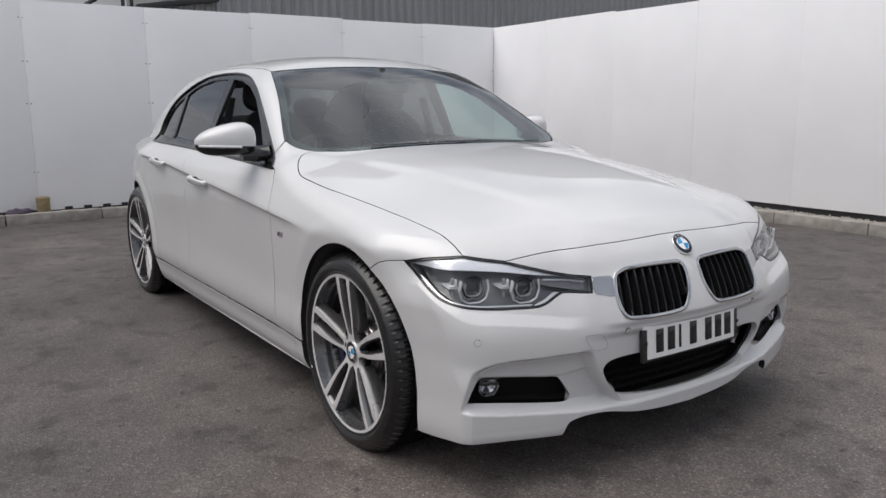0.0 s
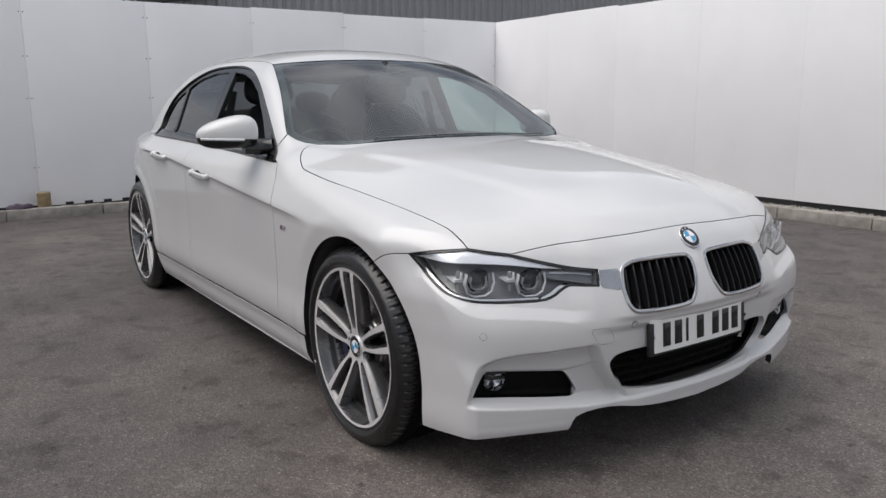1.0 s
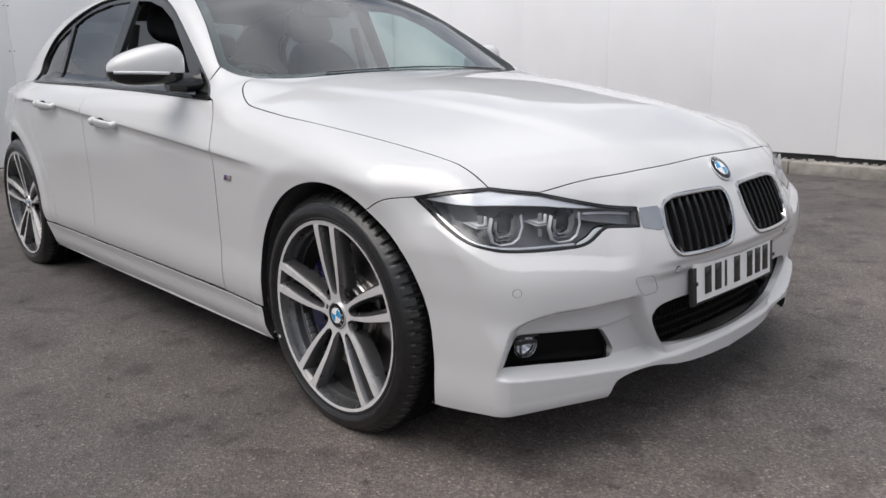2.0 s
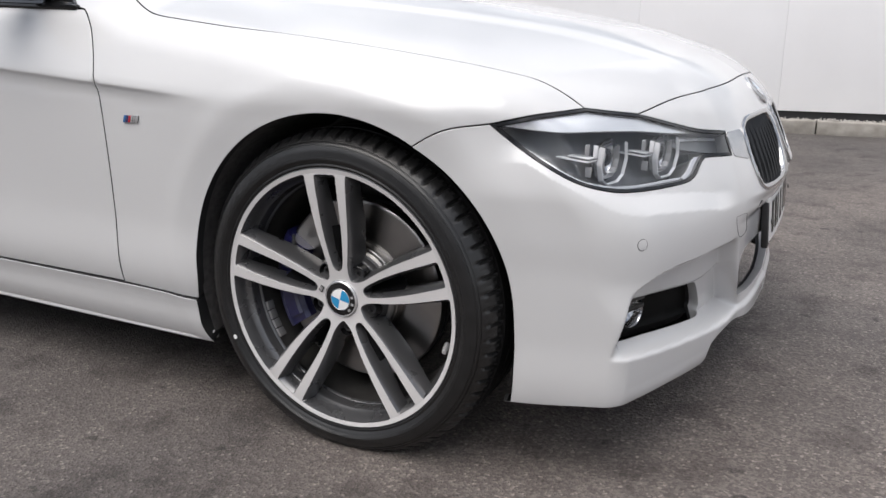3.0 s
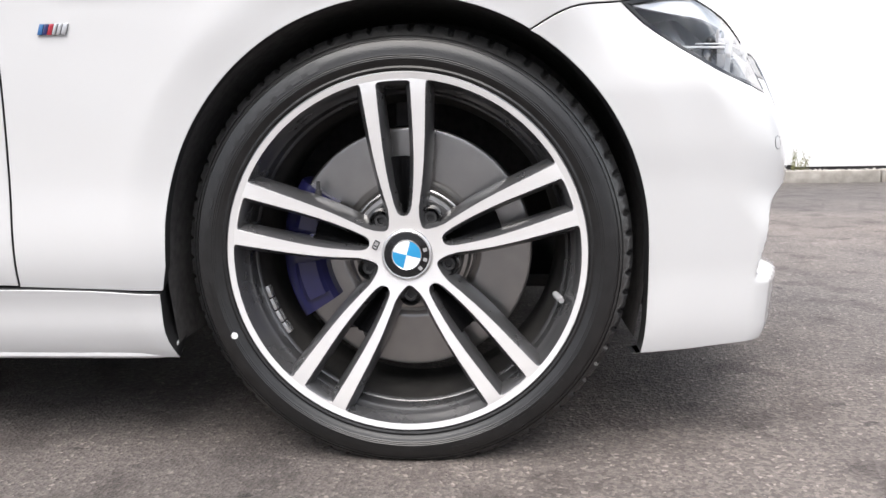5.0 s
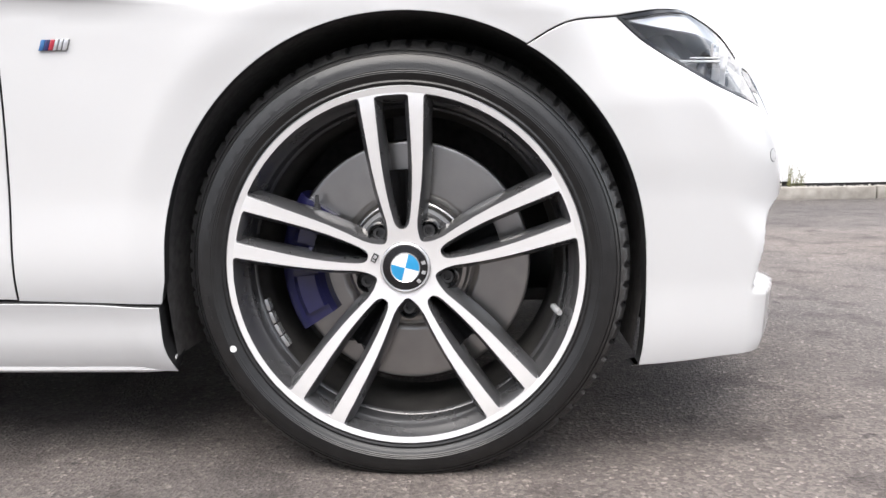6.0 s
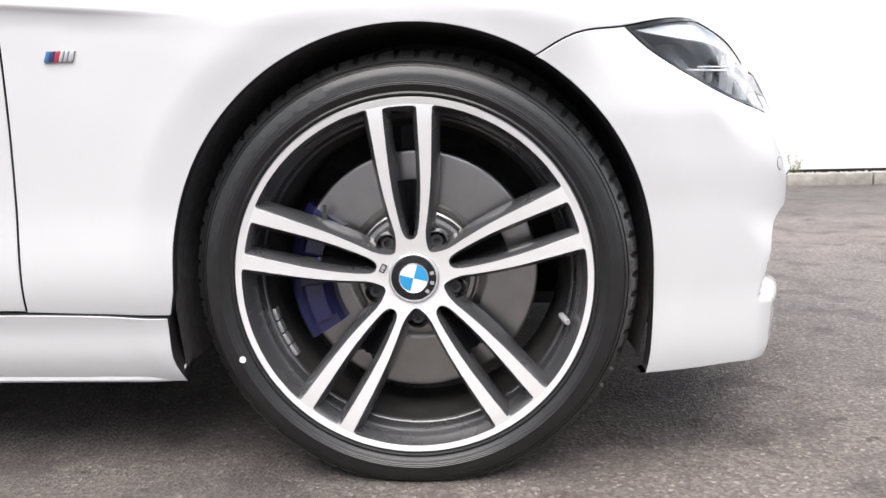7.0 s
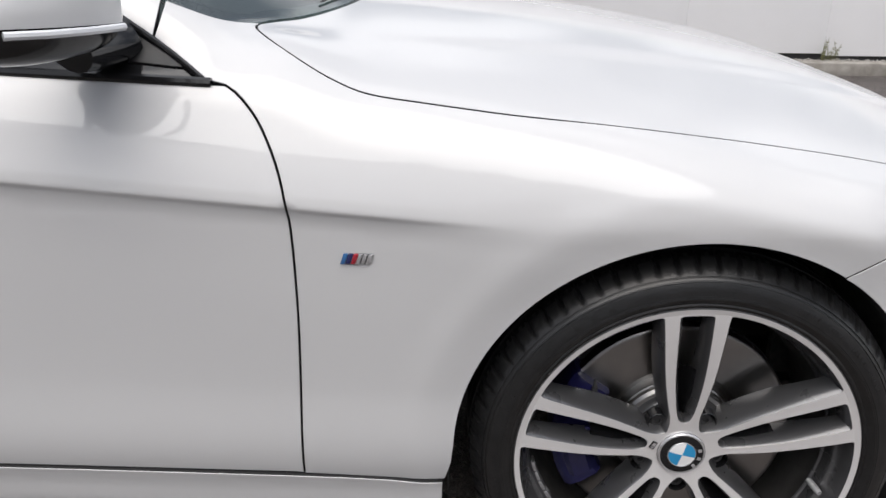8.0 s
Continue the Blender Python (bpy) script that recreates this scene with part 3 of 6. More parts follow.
def inside_loops(q, loops):
    hit = np.zeros(len(q), bool)
    for l in loops:
        a, b = l, np.roll(l, -1, 0)
        for (ax, ay), (bx, by) in zip(a, b):
            c = (ay > q[:, 1]) != (by > q[:, 1])
            if c.any():
                hit[c] ^= q[c, 0] < (bx - ax) * (q[c, 1] - ay) / (by - ay) + ax
    return hit


def panel(name, loops, proj, mats, parent, off=0.0, gap=0.0029, edge=0.02, hole_edge=None, step=STEP, label="", both=False, lines=()):
    """A sheet of the body within a loop (less the loops that follow it), with its edges turned in. both: also its mirror image."""
    to2 = proj[0]
    flat_loops = []
    for n_, l in enumerate(loops):
        l = np.asarray(l)
        t = np.roll(l, -1, 0) - np.roll(l, 1, 0)
        o = np.cross(t, normals(l))
        o /= np.maximum(np.linalg.norm(o, axis=1), 1e-9)[:, None]
        if ((o * (l - l.mean(0))).sum() < 0) != (n_ > 0):
            o = -o
        flat_loops.append(to2(l - o * gap))
    allq = np.vstack(flat_loops)
    lo, hi = allq.min(0), allq.max(0)
    xs, ys = np.arange(lo[0], hi[0], step), np.arange(lo[1], hi[1], step * 0.87)
    gx, gy = np.meshgrid(xs, ys)
    gx = gx + (np.arange(len(ys)) % 2)[:, None] * step / 2
    g = np.stack([gx.ravel(), gy.ravel()], -1)
    if len(lines):
        # rows of points along a crease, in place of the even ones round it
        extra = to2(np.vstack(lines))
        keep = [np.linalg.norm(extra - p, axis=1).min() > step * 0.55 for p in g]
        g = np.vstack([g[np.array(keep)], extra])
    g = g[inside_loops(g, flat_loops)]
    far = np.ones(len(g), bool)
    for q in flat_loops:
        a, d = q, np.roll(q, -1, 0) - q
        dd = np.maximum((d * d).sum(1), 1e-12)
        for i in range(0, len(g), 2000):
            w = g[i:i + 2000, None] - a[None]
            s = np.clip((w * d).sum(-1) / dd, 0, 1)
            far[i:i + 2000] &= np.linalg.norm(w - s[..., None] * d, axis=-1).min(1) > step * 0.45
    g = g[far]
    verts, edges, base = [], [], 0
    for q in flat_loops:
        edges += [(base + i, base + (i + 1) % len(q)) for i in range(len(q))]
        base += len(q)
    pts = np.vstack([allq, g])
    out = delaunay_2d_cdt([Vector(p) for p in pts], edges, [], 0, 1e-7)
    q = np.array([tuple(v) for v in out[0]])
    index = {}
    for k, orig in enumerate(out[3]):
        for o in orig:
            index[o] = k
    tri = np.array([f for f in out[2] if len(f) == 3])
    tri = tri[inside_loops(q[tri].mean(1), flat_loops)]
    p = lift(proj, q, off)
    nrm = normals(p)
    fn = np.cross(p[tri[:, 1]] - p[tri[:, 0]], p[tri[:, 2]] - p[tri[:, 0]])
    back = (fn * nrm[tri[:, 0]]).sum(1) < 0
    tri[back] = tri[back][:, ::-1]
    vs, ns, faces, kind = [p], [nrm], [tuple(t) for t in tri], [0] * len(tri)
    count, base = len(p), 0
    for n_, l in enumerate(flat_loops):
        ring = [index[base + i] for i in range(len(l))]
        base += len(l)
        a, na = p[ring], nrm[ring]
        t = np.roll(a, -1, 0) - np.roll(a, 1, 0)
        o = np.cross(t, na)
        o /= np.maximum(np.linalg.norm(o, axis=1), 1e-9)[:, None]
        if ((o * (a - a.mean(0))).sum() < 0) != (n_ > 0):
            o = -o
        deep = edge if n_ == 0 or hole_edge is None else hole_edge
        rows = [(a - na * 0.0005 + o * 0.0008, na + o), (a - na * 0.0012 + o * 0.0012, o), (a - na * min(0.003, deep * 0.6) + o * 0.0012, o), (a - na * deep + o * 0.0012, o)]
        # from this row inward the sheet's edge is coloured black as gap shade
        dark_from = 2
        if n_ > 0 and hole_edge:
            rows[2] = (a - na * deep * 0.7 + o * 0.0012, o)
            dark_from = 3
        prev = ring
        for r_, (b, nb) in enumerate(rows):
            here = list(range(count, count + len(ring)))
            count += len(ring)
            vs.append(b)
            ns.append(nb / np.maximum(np.linalg.norm(nb, axis=1), 1e-9)[:, None])
            for i in range(len(ring)):
                j = (i + 1) % len(ring)
                faces.append((prev[i], prev[j], here[j], here[i]))
                kind.append(1 if r_ >= dark_from and len(mats) > 1 else 0)
            prev = here
    vs, ns = np.vstack(vs), np.vstack(ns)
    # turn the edge faces to agree with their normals
    for k in range(len(tri), len(faces)):
        f = faces[k]
        fn = np.cross(vs[f[1]] - vs[f[0]], vs[f[2]] - vs[f[0]])
        if fn @ ns[f[2]] < 0:
            faces[k] = f[::-1]
    made = []
    for m in ((1, -1) if both else (1,)):
        data = bpy.data.meshes.new(name)
        data.from_pydata((vs * [1, m, 1]).tolist(), [], faces if m == 1 else [f[::-1] for f in faces])
        data.polygons.foreach_set("use_smooth", [True] * len(faces))
        data.polygons.foreach_set("material_index", kind)
        data.normals_split_custom_set_from_vertices((ns * [1, m, 1]).tolist())
        made.append(link(name, data, mats, parent, label))
    return made if both else made[0]


def mirrored(ob, name=None, parent=None):
    """The same mesh on the other side of the car."""
    data = ob.data.copy()
    data.transform(Matrix.Diagonal((1, -1, 1, 1)))
    data.flip_normals()
    o = new(name or ob.name.split(".")[0], data)
    o.parent = parent or ob.parent
    if "label" in ob:
        o["label"] = ob["label"]
    return o


car = thing("car", "white four-door saloon car with grey alloy wheels, parked, front window down", "car")

# lines that the sheets share
HEAD_TOP = [(56.2, 0.694), (51.5, 0.709), (46.0, 0.716)]
HEAD_TOP2 = [(46.0, 0.716), (43.0, 0.708), (38.8, 0.698)]
HEAD_TOP3 = [(38.8, 0.698), (33.0, 0.673), (28.5, 0.656), (23.6, 0.646)]
HEAD_LOW = [(23.7, 0.598), (27.5, 0.602), (29.0, 0.603)]
HEAD_LOW2 = [(29.0, 0.603), (30.2, 0.594), (31.8, 0.577), (33.8, 0.568), (38.0, 0.568), (42.0, 0.571), (45.3, 0.578), (48.5, 0.595), (51.2, 0.624), (53.8, 0.659), (56.2, 0.694)]
BONNET_NOSE = [(38.8, 0.698), (33.2, 0.713), (28.0, 0.721), (20.8, 0.728), (15.4, 0.731), (4.0, 0.736), (0.0, 0.7365)]
BONNET_SIDE = [(0.455, -0.722), (0.32, -0.744), (0.13, -0.768), (-0.06, -0.79), (-0.25, -0.806), (-0.43, -0.808), (-0.50, -0.805), (-0.553, -0.792), (-0.600, -0.772), (-0.641, -0.745), (-0.670, -0.715), (-0.688, -0.685), (-0.688, -0.662)]
hlb3 = nose_line([(46.0, 0.716), (45.9, 0.716)])[0]
bonnet_side = on_body(FROM_ABOVE, [tuple(hlb3[:2])] + BONNET_SIDE[1:])
cowl = on_body(FROM_ABOVE, [(-0.688, -0.662), (-0.670, -0.610), (-0.625, -0.5), (-0.585, -0.36), (-0.560, -0.18), (-0.550, 0.0)])
nose_edge = nose_line(BONNET_NOSE)
head_top, head_top2, head_top3 = nose_line(HEAD_TOP), nose_line(HEAD_TOP2), nose_line(HEAD_TOP3)
head_low, head_low2 = nose_line(HEAD_LOW), nose_line(HEAD_LOW2)
head_end = nose_line([(23.6, 0.646), (23.7, 0.598)])

# bonnet
half = np.vstack([nose_edge[::-1], head_top2[::-1], bonnet_side, cowl])
panel("bonnet", [closed(half, flip(half))], FROM_ABOVE, [PAINT, GAP], car, edge=0.025)

DLO_TOP = [(-0.735, 0.912), (-0.95, 1.040), (-1.2, 1.183), (-1.34, 1.251), (-1.5, 1.300), (-1.7, 1.322), (-2.0, 1.323), (-2.2, 1.303), (-2.44, 1.243), (-2.62, 1.172), (-2.70, 1.09), (-2.71, 1.03), (-2.67, 0.982), (-2.60, 0.958)]
dlo_top = on_body(FROM_SIDE, DLO_TOP)

pillar_foot = on_body(FROM_SIDE, [(-0.815, 0.960), (-0.8152, 0.960)])[:1]

crease_x = np.arange(-2.48, -0.26, 0.016)
crease_z = 0.7415 - 0.078 * (np.clip(crease_x, -2.9, -0.3) + 0.52)
crease = [lift(FROM_SIDE, np.stack([crease_x, crease_z + d], -1)) for d in (-0.021, -0.0145, -0.009, -0.0055, -0.002, 0.0015, 0.006, 0.012, 0.02)]

# front wings
DOOR_FRONT = [(-0.700, 0.905), (-0.679, 0.892), (-0.655, 0.866), (-0.637, 0.835), (-0.622, 0.799), (-0.612, 0.760), (-0.607, 0.715), (-0.605, 0.655), (-0.605, 0.56), (-0.610, 0.42), (-0.614, 0.285)]
door_front = on_body(FROM_SIDE, DOOR_FRONT)
arc_deg = math.degrees(math.asin((0.652 - ARCH_Z) / ARCH_R))
arch_back = np.vstack([on_body(FROM_SIDE, [(-0.614, 0.279), (-0.5, 0.275), (-0.385, 0.271)]), on_body(FROM_SIDE, [(-0.381, 0.275), (-0.372, 0.31)])])
arch_over = circle_line(0, 178, arc_deg)
seam = smooth_line([tuple(arch_over[-1]), tuple(arch_over[-1] * 0.5 + head_top[0] * 0.5 + np.array([0, 0, 0.007])), tuple(head_top[0])], STEP)
seam = lift(FROM_SHOULDER, FROM_SHOULDER[0](seam))
wing_loop = closed(arch_over, seam, head_top, bonnet_side, on_body(FROM_ABOVE, [(-0.694, -0.664), (-0.725, -0.695), (-0.765, -0.719), (-0.808, -0.733)]), pillar_foot, dlo_top[dlo_top[:, 0] > -0.808][::-1], door_front, arch_back)
panel("front_wing", [wing_loop], FROM_SHOULDER, [PAINT, GAP], car, edge=0.022, both=True, lines=crease)

# front bumper with its openings
arch_down = np.vstack([circle_line(0, arc_deg, 1), on_body(FROM_SIDE, [(0.3695, 0.33), (0.370, 0.27), (0.367, 0.2), (0.362, 0.163)])])
BOTTOM = [(54.6, 0.160), (50.0, 0.163), (46.0, 0.168), (38.0, 0.172), (32.0, 0.170), (29.2, 0.169)]
BOTTOM2 = [(29.2, 0.169), (28.6, 0.19), (28.2, 0.208), (26.5, 0.220), (24.0, 0.224), (21.0, 0.221), (17.0, 0.208), (13.3, 0.199), (7.0, 0.19), (0.0, 0.186)]
half = np.vstack([nose_edge[::-1], head_top3, head_end, head_low, head_low2, seam[::-1], arch_down, nose_line(BOTTOM), nose_line(BOTTOM2)])
KIDNEY = [(19.7, 0.60), (19.3, 0.643), (17.6, 0.658), (15.5, 0.664), (10.0, 0.665), (4.0, 0.662), (2.4, 0.655), (1.75, 0.64), (1.75, 0.60), (2.4, 0.56), (3.8, 0.525), (5.5, 0.512), (10.0, 0.509), (15.8, 0.511), (17.8, 0.518), (18.9, 0.538), (19.5, 0.57)]
kidney = closed(nose_line(KIDNEY + KIDNEY[:1], 0.010))
INTAKE = [(0.0, 0.396), (8.0, 0.396), (16.4, 0.395), (20.3, 0.389), (21.6, 0.377), (22.0, 0.361), (21.4, 0.335), (20.3, 0.305), (18.9, 0.276), (17.4, 0.264), (12.0, 0.256), (5.5, 0.25), (0.0, 0.249)]
half_intake = nose_line(INTAKE, 0.012)
intake = closed(half_intake, flip(half_intake))
FOG = [(44.4, 0.296), (43.8, 0.325), (43.0, 0.358), (42.4, 0.366), (41.0, 0.367), (36.0, 0.358), (31.0, 0.349), (29.9, 0.345), (29.4, 0.335), (28.4, 0.31), (27.4, 0.280), (27.6, 0.270), (28.6, 0.266), (31.0, 0.269), (36.0, 0.277), (40.0, 0.284), (43.6, 0.290)]
fog = closed(nose_line(FOG + FOG[:1], 0.010))
bumper = panel("front_bumper", [closed(half, flip(half)), kidney, flip(kidney), intake, fog, flip(fog)], FROM_FRONT, [PAINT, GAP], car, gap=0.0018, edge=0.022, hole_edge=0.03, step=0.005)


def grow(loop, k):
    c = loop.mean(0)
    return c + (loop - c) * k


# dark pockets behind the openings
panel("grille_back", [grow(kidney, 1.06)], FROM_FRONT, [DEEP_BLACK], bumper, off=-0.055, label="black grille backing", both=True)
panel("intake_back", [grow(intake, 1.05)], FROM_FRONT, [DEEP_BLACK], bumper, off=-0.085, label="black intake backing")
panel("fog_back", [grow(fog, 1.08)], FROM_FRONT, [DEEP_BLACK], bumper, off=-0.034, label="black fog lamp surround", both=True)

# chrome rings and upright bars of the double grille
for s in (1, -1):
    ring = kidney if s == 1 else flip(kidney)
    nrm = normals(ring)
    bm = bmesh.new()
    n = len(ring)
    c = ring.mean(0)
    rows = []
    t = np.roll(ring, -1, 0) - np.roll(ring, 1, 0)
    out_ = np.cross(t, nrm)
    out_ /= np.linalg.norm(out_, axis=1)[:, None]
    if (out_ * (ring - c)).sum() < 0:
        out_ = -out_
    for o, h in ((0.001, -0.012), (0.0012, 0.0025), (-0.002, 0.0045), (-0.006, 0.0045), (-0.011, 0.001), (-0.013, -0.03)):
        rows.append([bm.verts.new(Vector(p + out_[i] * o + nrm[i] * h)) for i, p in enumerate(ring)])
    for p, q in zip(rows, rows[1:]):
        for i in range(n):
            bm.faces.new((p[i], p[(i + 1) % n], q[(i + 1) % n], q[i]))
    bmesh.ops.recalc_face_normals(bm, faces=bm.faces)
    surround = part("grille_surround", bm, CHROME, bumper, "chrome grille surround")
    zlo = curve((1.8, 0.56), (3.0, 0.535), (5.0, 0.516), (10.0, 0.512), (16.0, 0.514), (18.6, 0.53), (19.5, 0.57))
    zhi = curve((1.8, 0.64), (2.6, 0.655), (5.0, 0.66), (14.0, 0.662), (17.5, 0.656), (19.3, 0.64))
    for k in range(9):
        a = 3.0 + 1.9 * k
        zs = np.linspace(float(zlo(a)) + 0.002, float(zhi(a)) - 0.002, 12)
        p = lift(FROM_FRONT, np.stack([np.full(12, radians(a) * s), zs], -1), -0.004)
        bm = bmesh.new()
        rows = []
        for i, v in enumerate(p):
            b = 0.006 * math.sin(math.pi * i / 11)
            y = v[1]
            rows.append([bm.verts.new((v[0] - d + b * 0.0, y + w, v[2])) for w, d in ((0.0035, 0.045), (0.0035, 0.012), (0.0022, 0.003), (0.0, 0.0), (-0.0022, 0.003), (-0.0035, 0.012), (-0.0035, 0.045))])
        for r1, r2 in zip(rows, rows[1:]):
            for i in range(6):
                bm.faces.new((r1[i], r1[i + 1], r2[i + 1], r2[i]))
        part("grille_bar", bm, GLOSS_BLACK, bumper)

# lattice in the lower intake
bm = bmesh.new()
for k in range(5):
    z = 0.268 + 0.028 * k
    p = lift(FROM_FRONT, np.stack([np.linspace(radians(-20.5), radians(20.5), 40), np.full(40, z)], -1), -0.06)
    tube(bm, [tuple(v) for v in p], 0.0035, 6, squash=1.5)
for k in range(40):
    a = -20.5 + 41 * k / 39
    p = lift(FROM_FRONT, np.array([(radians(a), z) for z in np.linspace(0.255, 0.392, 5)]), -0.061)
    tube(bm, [tuple(v) for v in p], 0.0028, 5)
part("intake_mesh", bm, DEEP_BLACK, bumper, "black lattice in the lower intake")

# fog lamps
for s in (1, -1):
    p = lift(FROM_FRONT, np.array([(radians(41.6) * s, 0.336)]), -0.022)[0]
    aim = Matrix.Translation(p) @ pose(0, 0, 0, 0, 0, -22 * s)
    bm = bmesh.new()
    lathe(bm, [(0.034, -0.02), (0.034, 0.012), (0.031, 0.016), (0.028, 0.012), (0.026, 0.0), (0.012, -0.012), (0.0, -0.014)], 32, "x")
    bmesh.ops.transform(bm, matrix=aim, verts=bm.verts)
    lamp = part("fog_lamp", bm, CHROME, bumper, "round fog lamp with silver reflector")
    bm = bmesh.new()
    lathe(bm, [(0.029, 0.012), (0.022, 0.017), (0.011, 0.020), (0.0, 0.021)], 28, "x")
    bmesh.ops.transform(bm, matrix=aim, verts=bm.verts)
    part("fog_lens", bm, CLEAR, lamp, "clear glass")
    bm = bmesh.new()
    box(bm, 0.006, 0.02, -0.03, 0.03, 0.004, 0.012, 0.002, aim)
    box(bm, 0.004, 0.018, -0.034, 0.034, 0.02, 0.04, 0.002, aim)
    part("fog_hood", bm, SATIN_BLACK, lamp, "black hood")

# parking sensors and towing-eye cover
for a, z in ((42.75, 0.485), (17.6, 0.478)):
    for s in (1, -1):
        q = lift(FROM_FRONT, np.array([(radians(a) * s, z)]))[0]
        nv = Vector(normals(np.array([q]))[0])
        m = Matrix.Translation(q) @ nv.to_track_quat("Z", "Y").to_matrix().to_4x4()
        bm = bmesh.new()
        lathe(bm, [(0.0108, -0.004), (0.0108, 0.0002), (0.0100, 0.0003)], 28, "z", 1)
        lathe(bm, [(0.0100, -0.001), (0.0097, 0.0003), (0.006, 0.0007), (0.0, 0.0009)], 28, "z", 0)
        bmesh.ops.transform(bm, matrix=m, verts=bm.verts)
        part("parking_sensor", bm, [PAINT, GAP], bumper, "small round parking sensor")
COVER = [(25.6, 0.480), (22.9, 0.479), (22.2, 0.468), (21.4, 0.440), (21.9, 0.431), (23.8, 0.430), (24.6, 0.438), (25.7, 0.470)]
cover = nose_line(COVER + COVER[:1], 0.01, 0.0003)
bm = bmesh.new()
tube(bm, [tuple(v) for v in closed(cover)], 0.00035, 6, True)
part("towing_cover_joint", bm, GAP, bumper, "fine joint round the towing-eye cover")


# ---- roundel, plate, lamps ----
def roundel(parent, m, r, label):
    """A round badge of four quarters in a black ring, lying in the plane z = 0 of m."""
    bm = bmesh.new()
    lathe(bm, [(r, -0.003), (r, 0.002), (r * 0.95, 0.0035), (r * 0.9, 0.003)], 48, "z", 0)
    lathe(bm, [(r * 0.9, 0.003), (r * 0.6, 0.0042)], 48, "z", 1)
    lathe(bm, [(r * 0.6, 0.0042), (r * 0.585, 0.0052), (r * 0.56, 0.0046)], 48, "z", 0)
    for k in range(4):
        lathe(bm, [(r * 0.56, 0.0046), (r * 0.3, 0.0056), (0.0, 0.006)], 12, "z", 2 + k % 2, (90 * k, 90 * k + 90))
    # small plain marks on the black ring
    for a in (120, 90, 60):
        box(bm, -r * 0.07, r * 0.07, r * 0.68, r * 0.84, 0.0036, 0.0046, 0, pose(0, 0, 0, 0, 0, a - 90), 0)
    bmesh.ops.recalc_face_normals(bm, faces=bm.faces)
    bmesh.ops.transform(bm, matrix=m, verts=bm.verts)
    return part("roundel", bm, [SILVER, GLOSS_BLACK, BADGE_WHITE, BADGE_BLUE], parent, label)


q = lift(FROM_FRONT, np.array([(radians(-0.2), 0.702)]), 0.0)[0]
nv = Vector(normals(np.array([q]))[0])
side = Vector((0, 1, 0))
upv = nv.cross(side).normalized()
roundel(bumper, Matrix.Translation(q) @ Matrix((side, -upv if upv.z < 0 else upv, nv)).transposed().to_4x4(), 0.041, "round blue and white badge in a black ring")

# number plate with plain bars for its characters
bm = bmesh.new()
W2, H2 = 0.232, 0.053
rows = []
N = 24
for j in range(N + 1):
    y = -W2 + 2 * W2 * j / N
    x = -0.12 * y * y - 0.2 * y ** 4
    rows.append([bm.verts.new((x + d, y, z)) for d, z in ((-0.004, -H2), (0.001, -H2), (0.001, H2), (-0.004, H2))])
for a, b in zip(rows, rows[1:]):
    for i in range(4):
        bm.faces.new((a[i], a[(i + 1) % 4], b[(i + 1) % 4], b[i]))
bm.faces.new(rows[0]), bm.faces.new(rows[-1][::-1])
bmesh.ops.recalc_face_normals(bm, faces=bm.faces)
plate_at = pose(0.749, -0.024, 0.43, 0, -4, 0)
bmesh.ops.transform(bm, matrix=plate_at, verts=bm.verts)
plate = part("number_plate", bm, PLATE_WHITE, bumper, "white number plate with plain black bars")
for k in range(7):
    y = -0.178 + 0.052 * k + (0.025 if k > 3 else 0)
    bm = bmesh.new()
    x = -0.12 * (y + 0.02) ** 2
    box(bm, x + 0.0005, x + 0.0024, y, y + (0.034 if k not in (2,) else 0.011), -0.037, 0.037, 0.0005)
    bmesh.ops.transform(bm, matrix=plate_at, verts=bm.verts)
    part("plate_bar", bm, GLOSS_BLACK, plate)
bm = bmesh.new()
box(bm, -0.02, -0.005, -0.235, 0.235, -0.062, 0.045, 0.004)
for s in (-0.225, 0.225):
    box(bm, 0.0, 0.003, s - 0.005, s + 0.005, -0.005, 0.005, 0.001)
bmesh.ops.transform(bm, matrix=plate_at, verts=bm.verts)
part("plate_holder", bm, SATIN_BLACK, plate, "black plate holder")


def ribbon(pts, off, mats, name, parent, label="", thick=0.004):
    """A strip that lies on the body within a loop of places, off metres from its skin."""
    loop = closed(nose_line(pts + pts[:1], 0.012))
    return panel(name, [loop], FROM_FRONT, mats, parent, off=off, gap=0.0, edge=thick, step=0.012, label=label, both=True)


head_loop = closed(head_top, head_top2, head_top3, head_end, head_low, head_low2)
housings = panel("headlight", [grow(head_loop, 1.01)], FROM_FRONT, [LAMP_GREY], car, off=-0.062, gap=0.0, edge=0.004, label="dark grey headlight with clear cover and twin projectors", both=True)
lenses = panel("lamp_cover", [head_loop], FROM_FRONT, [CLEAR], housings[0], off=-0.001, gap=0.0035, edge=0.004, label="clear lamp cover", both=True)
lenses[1].parent = housings[1]
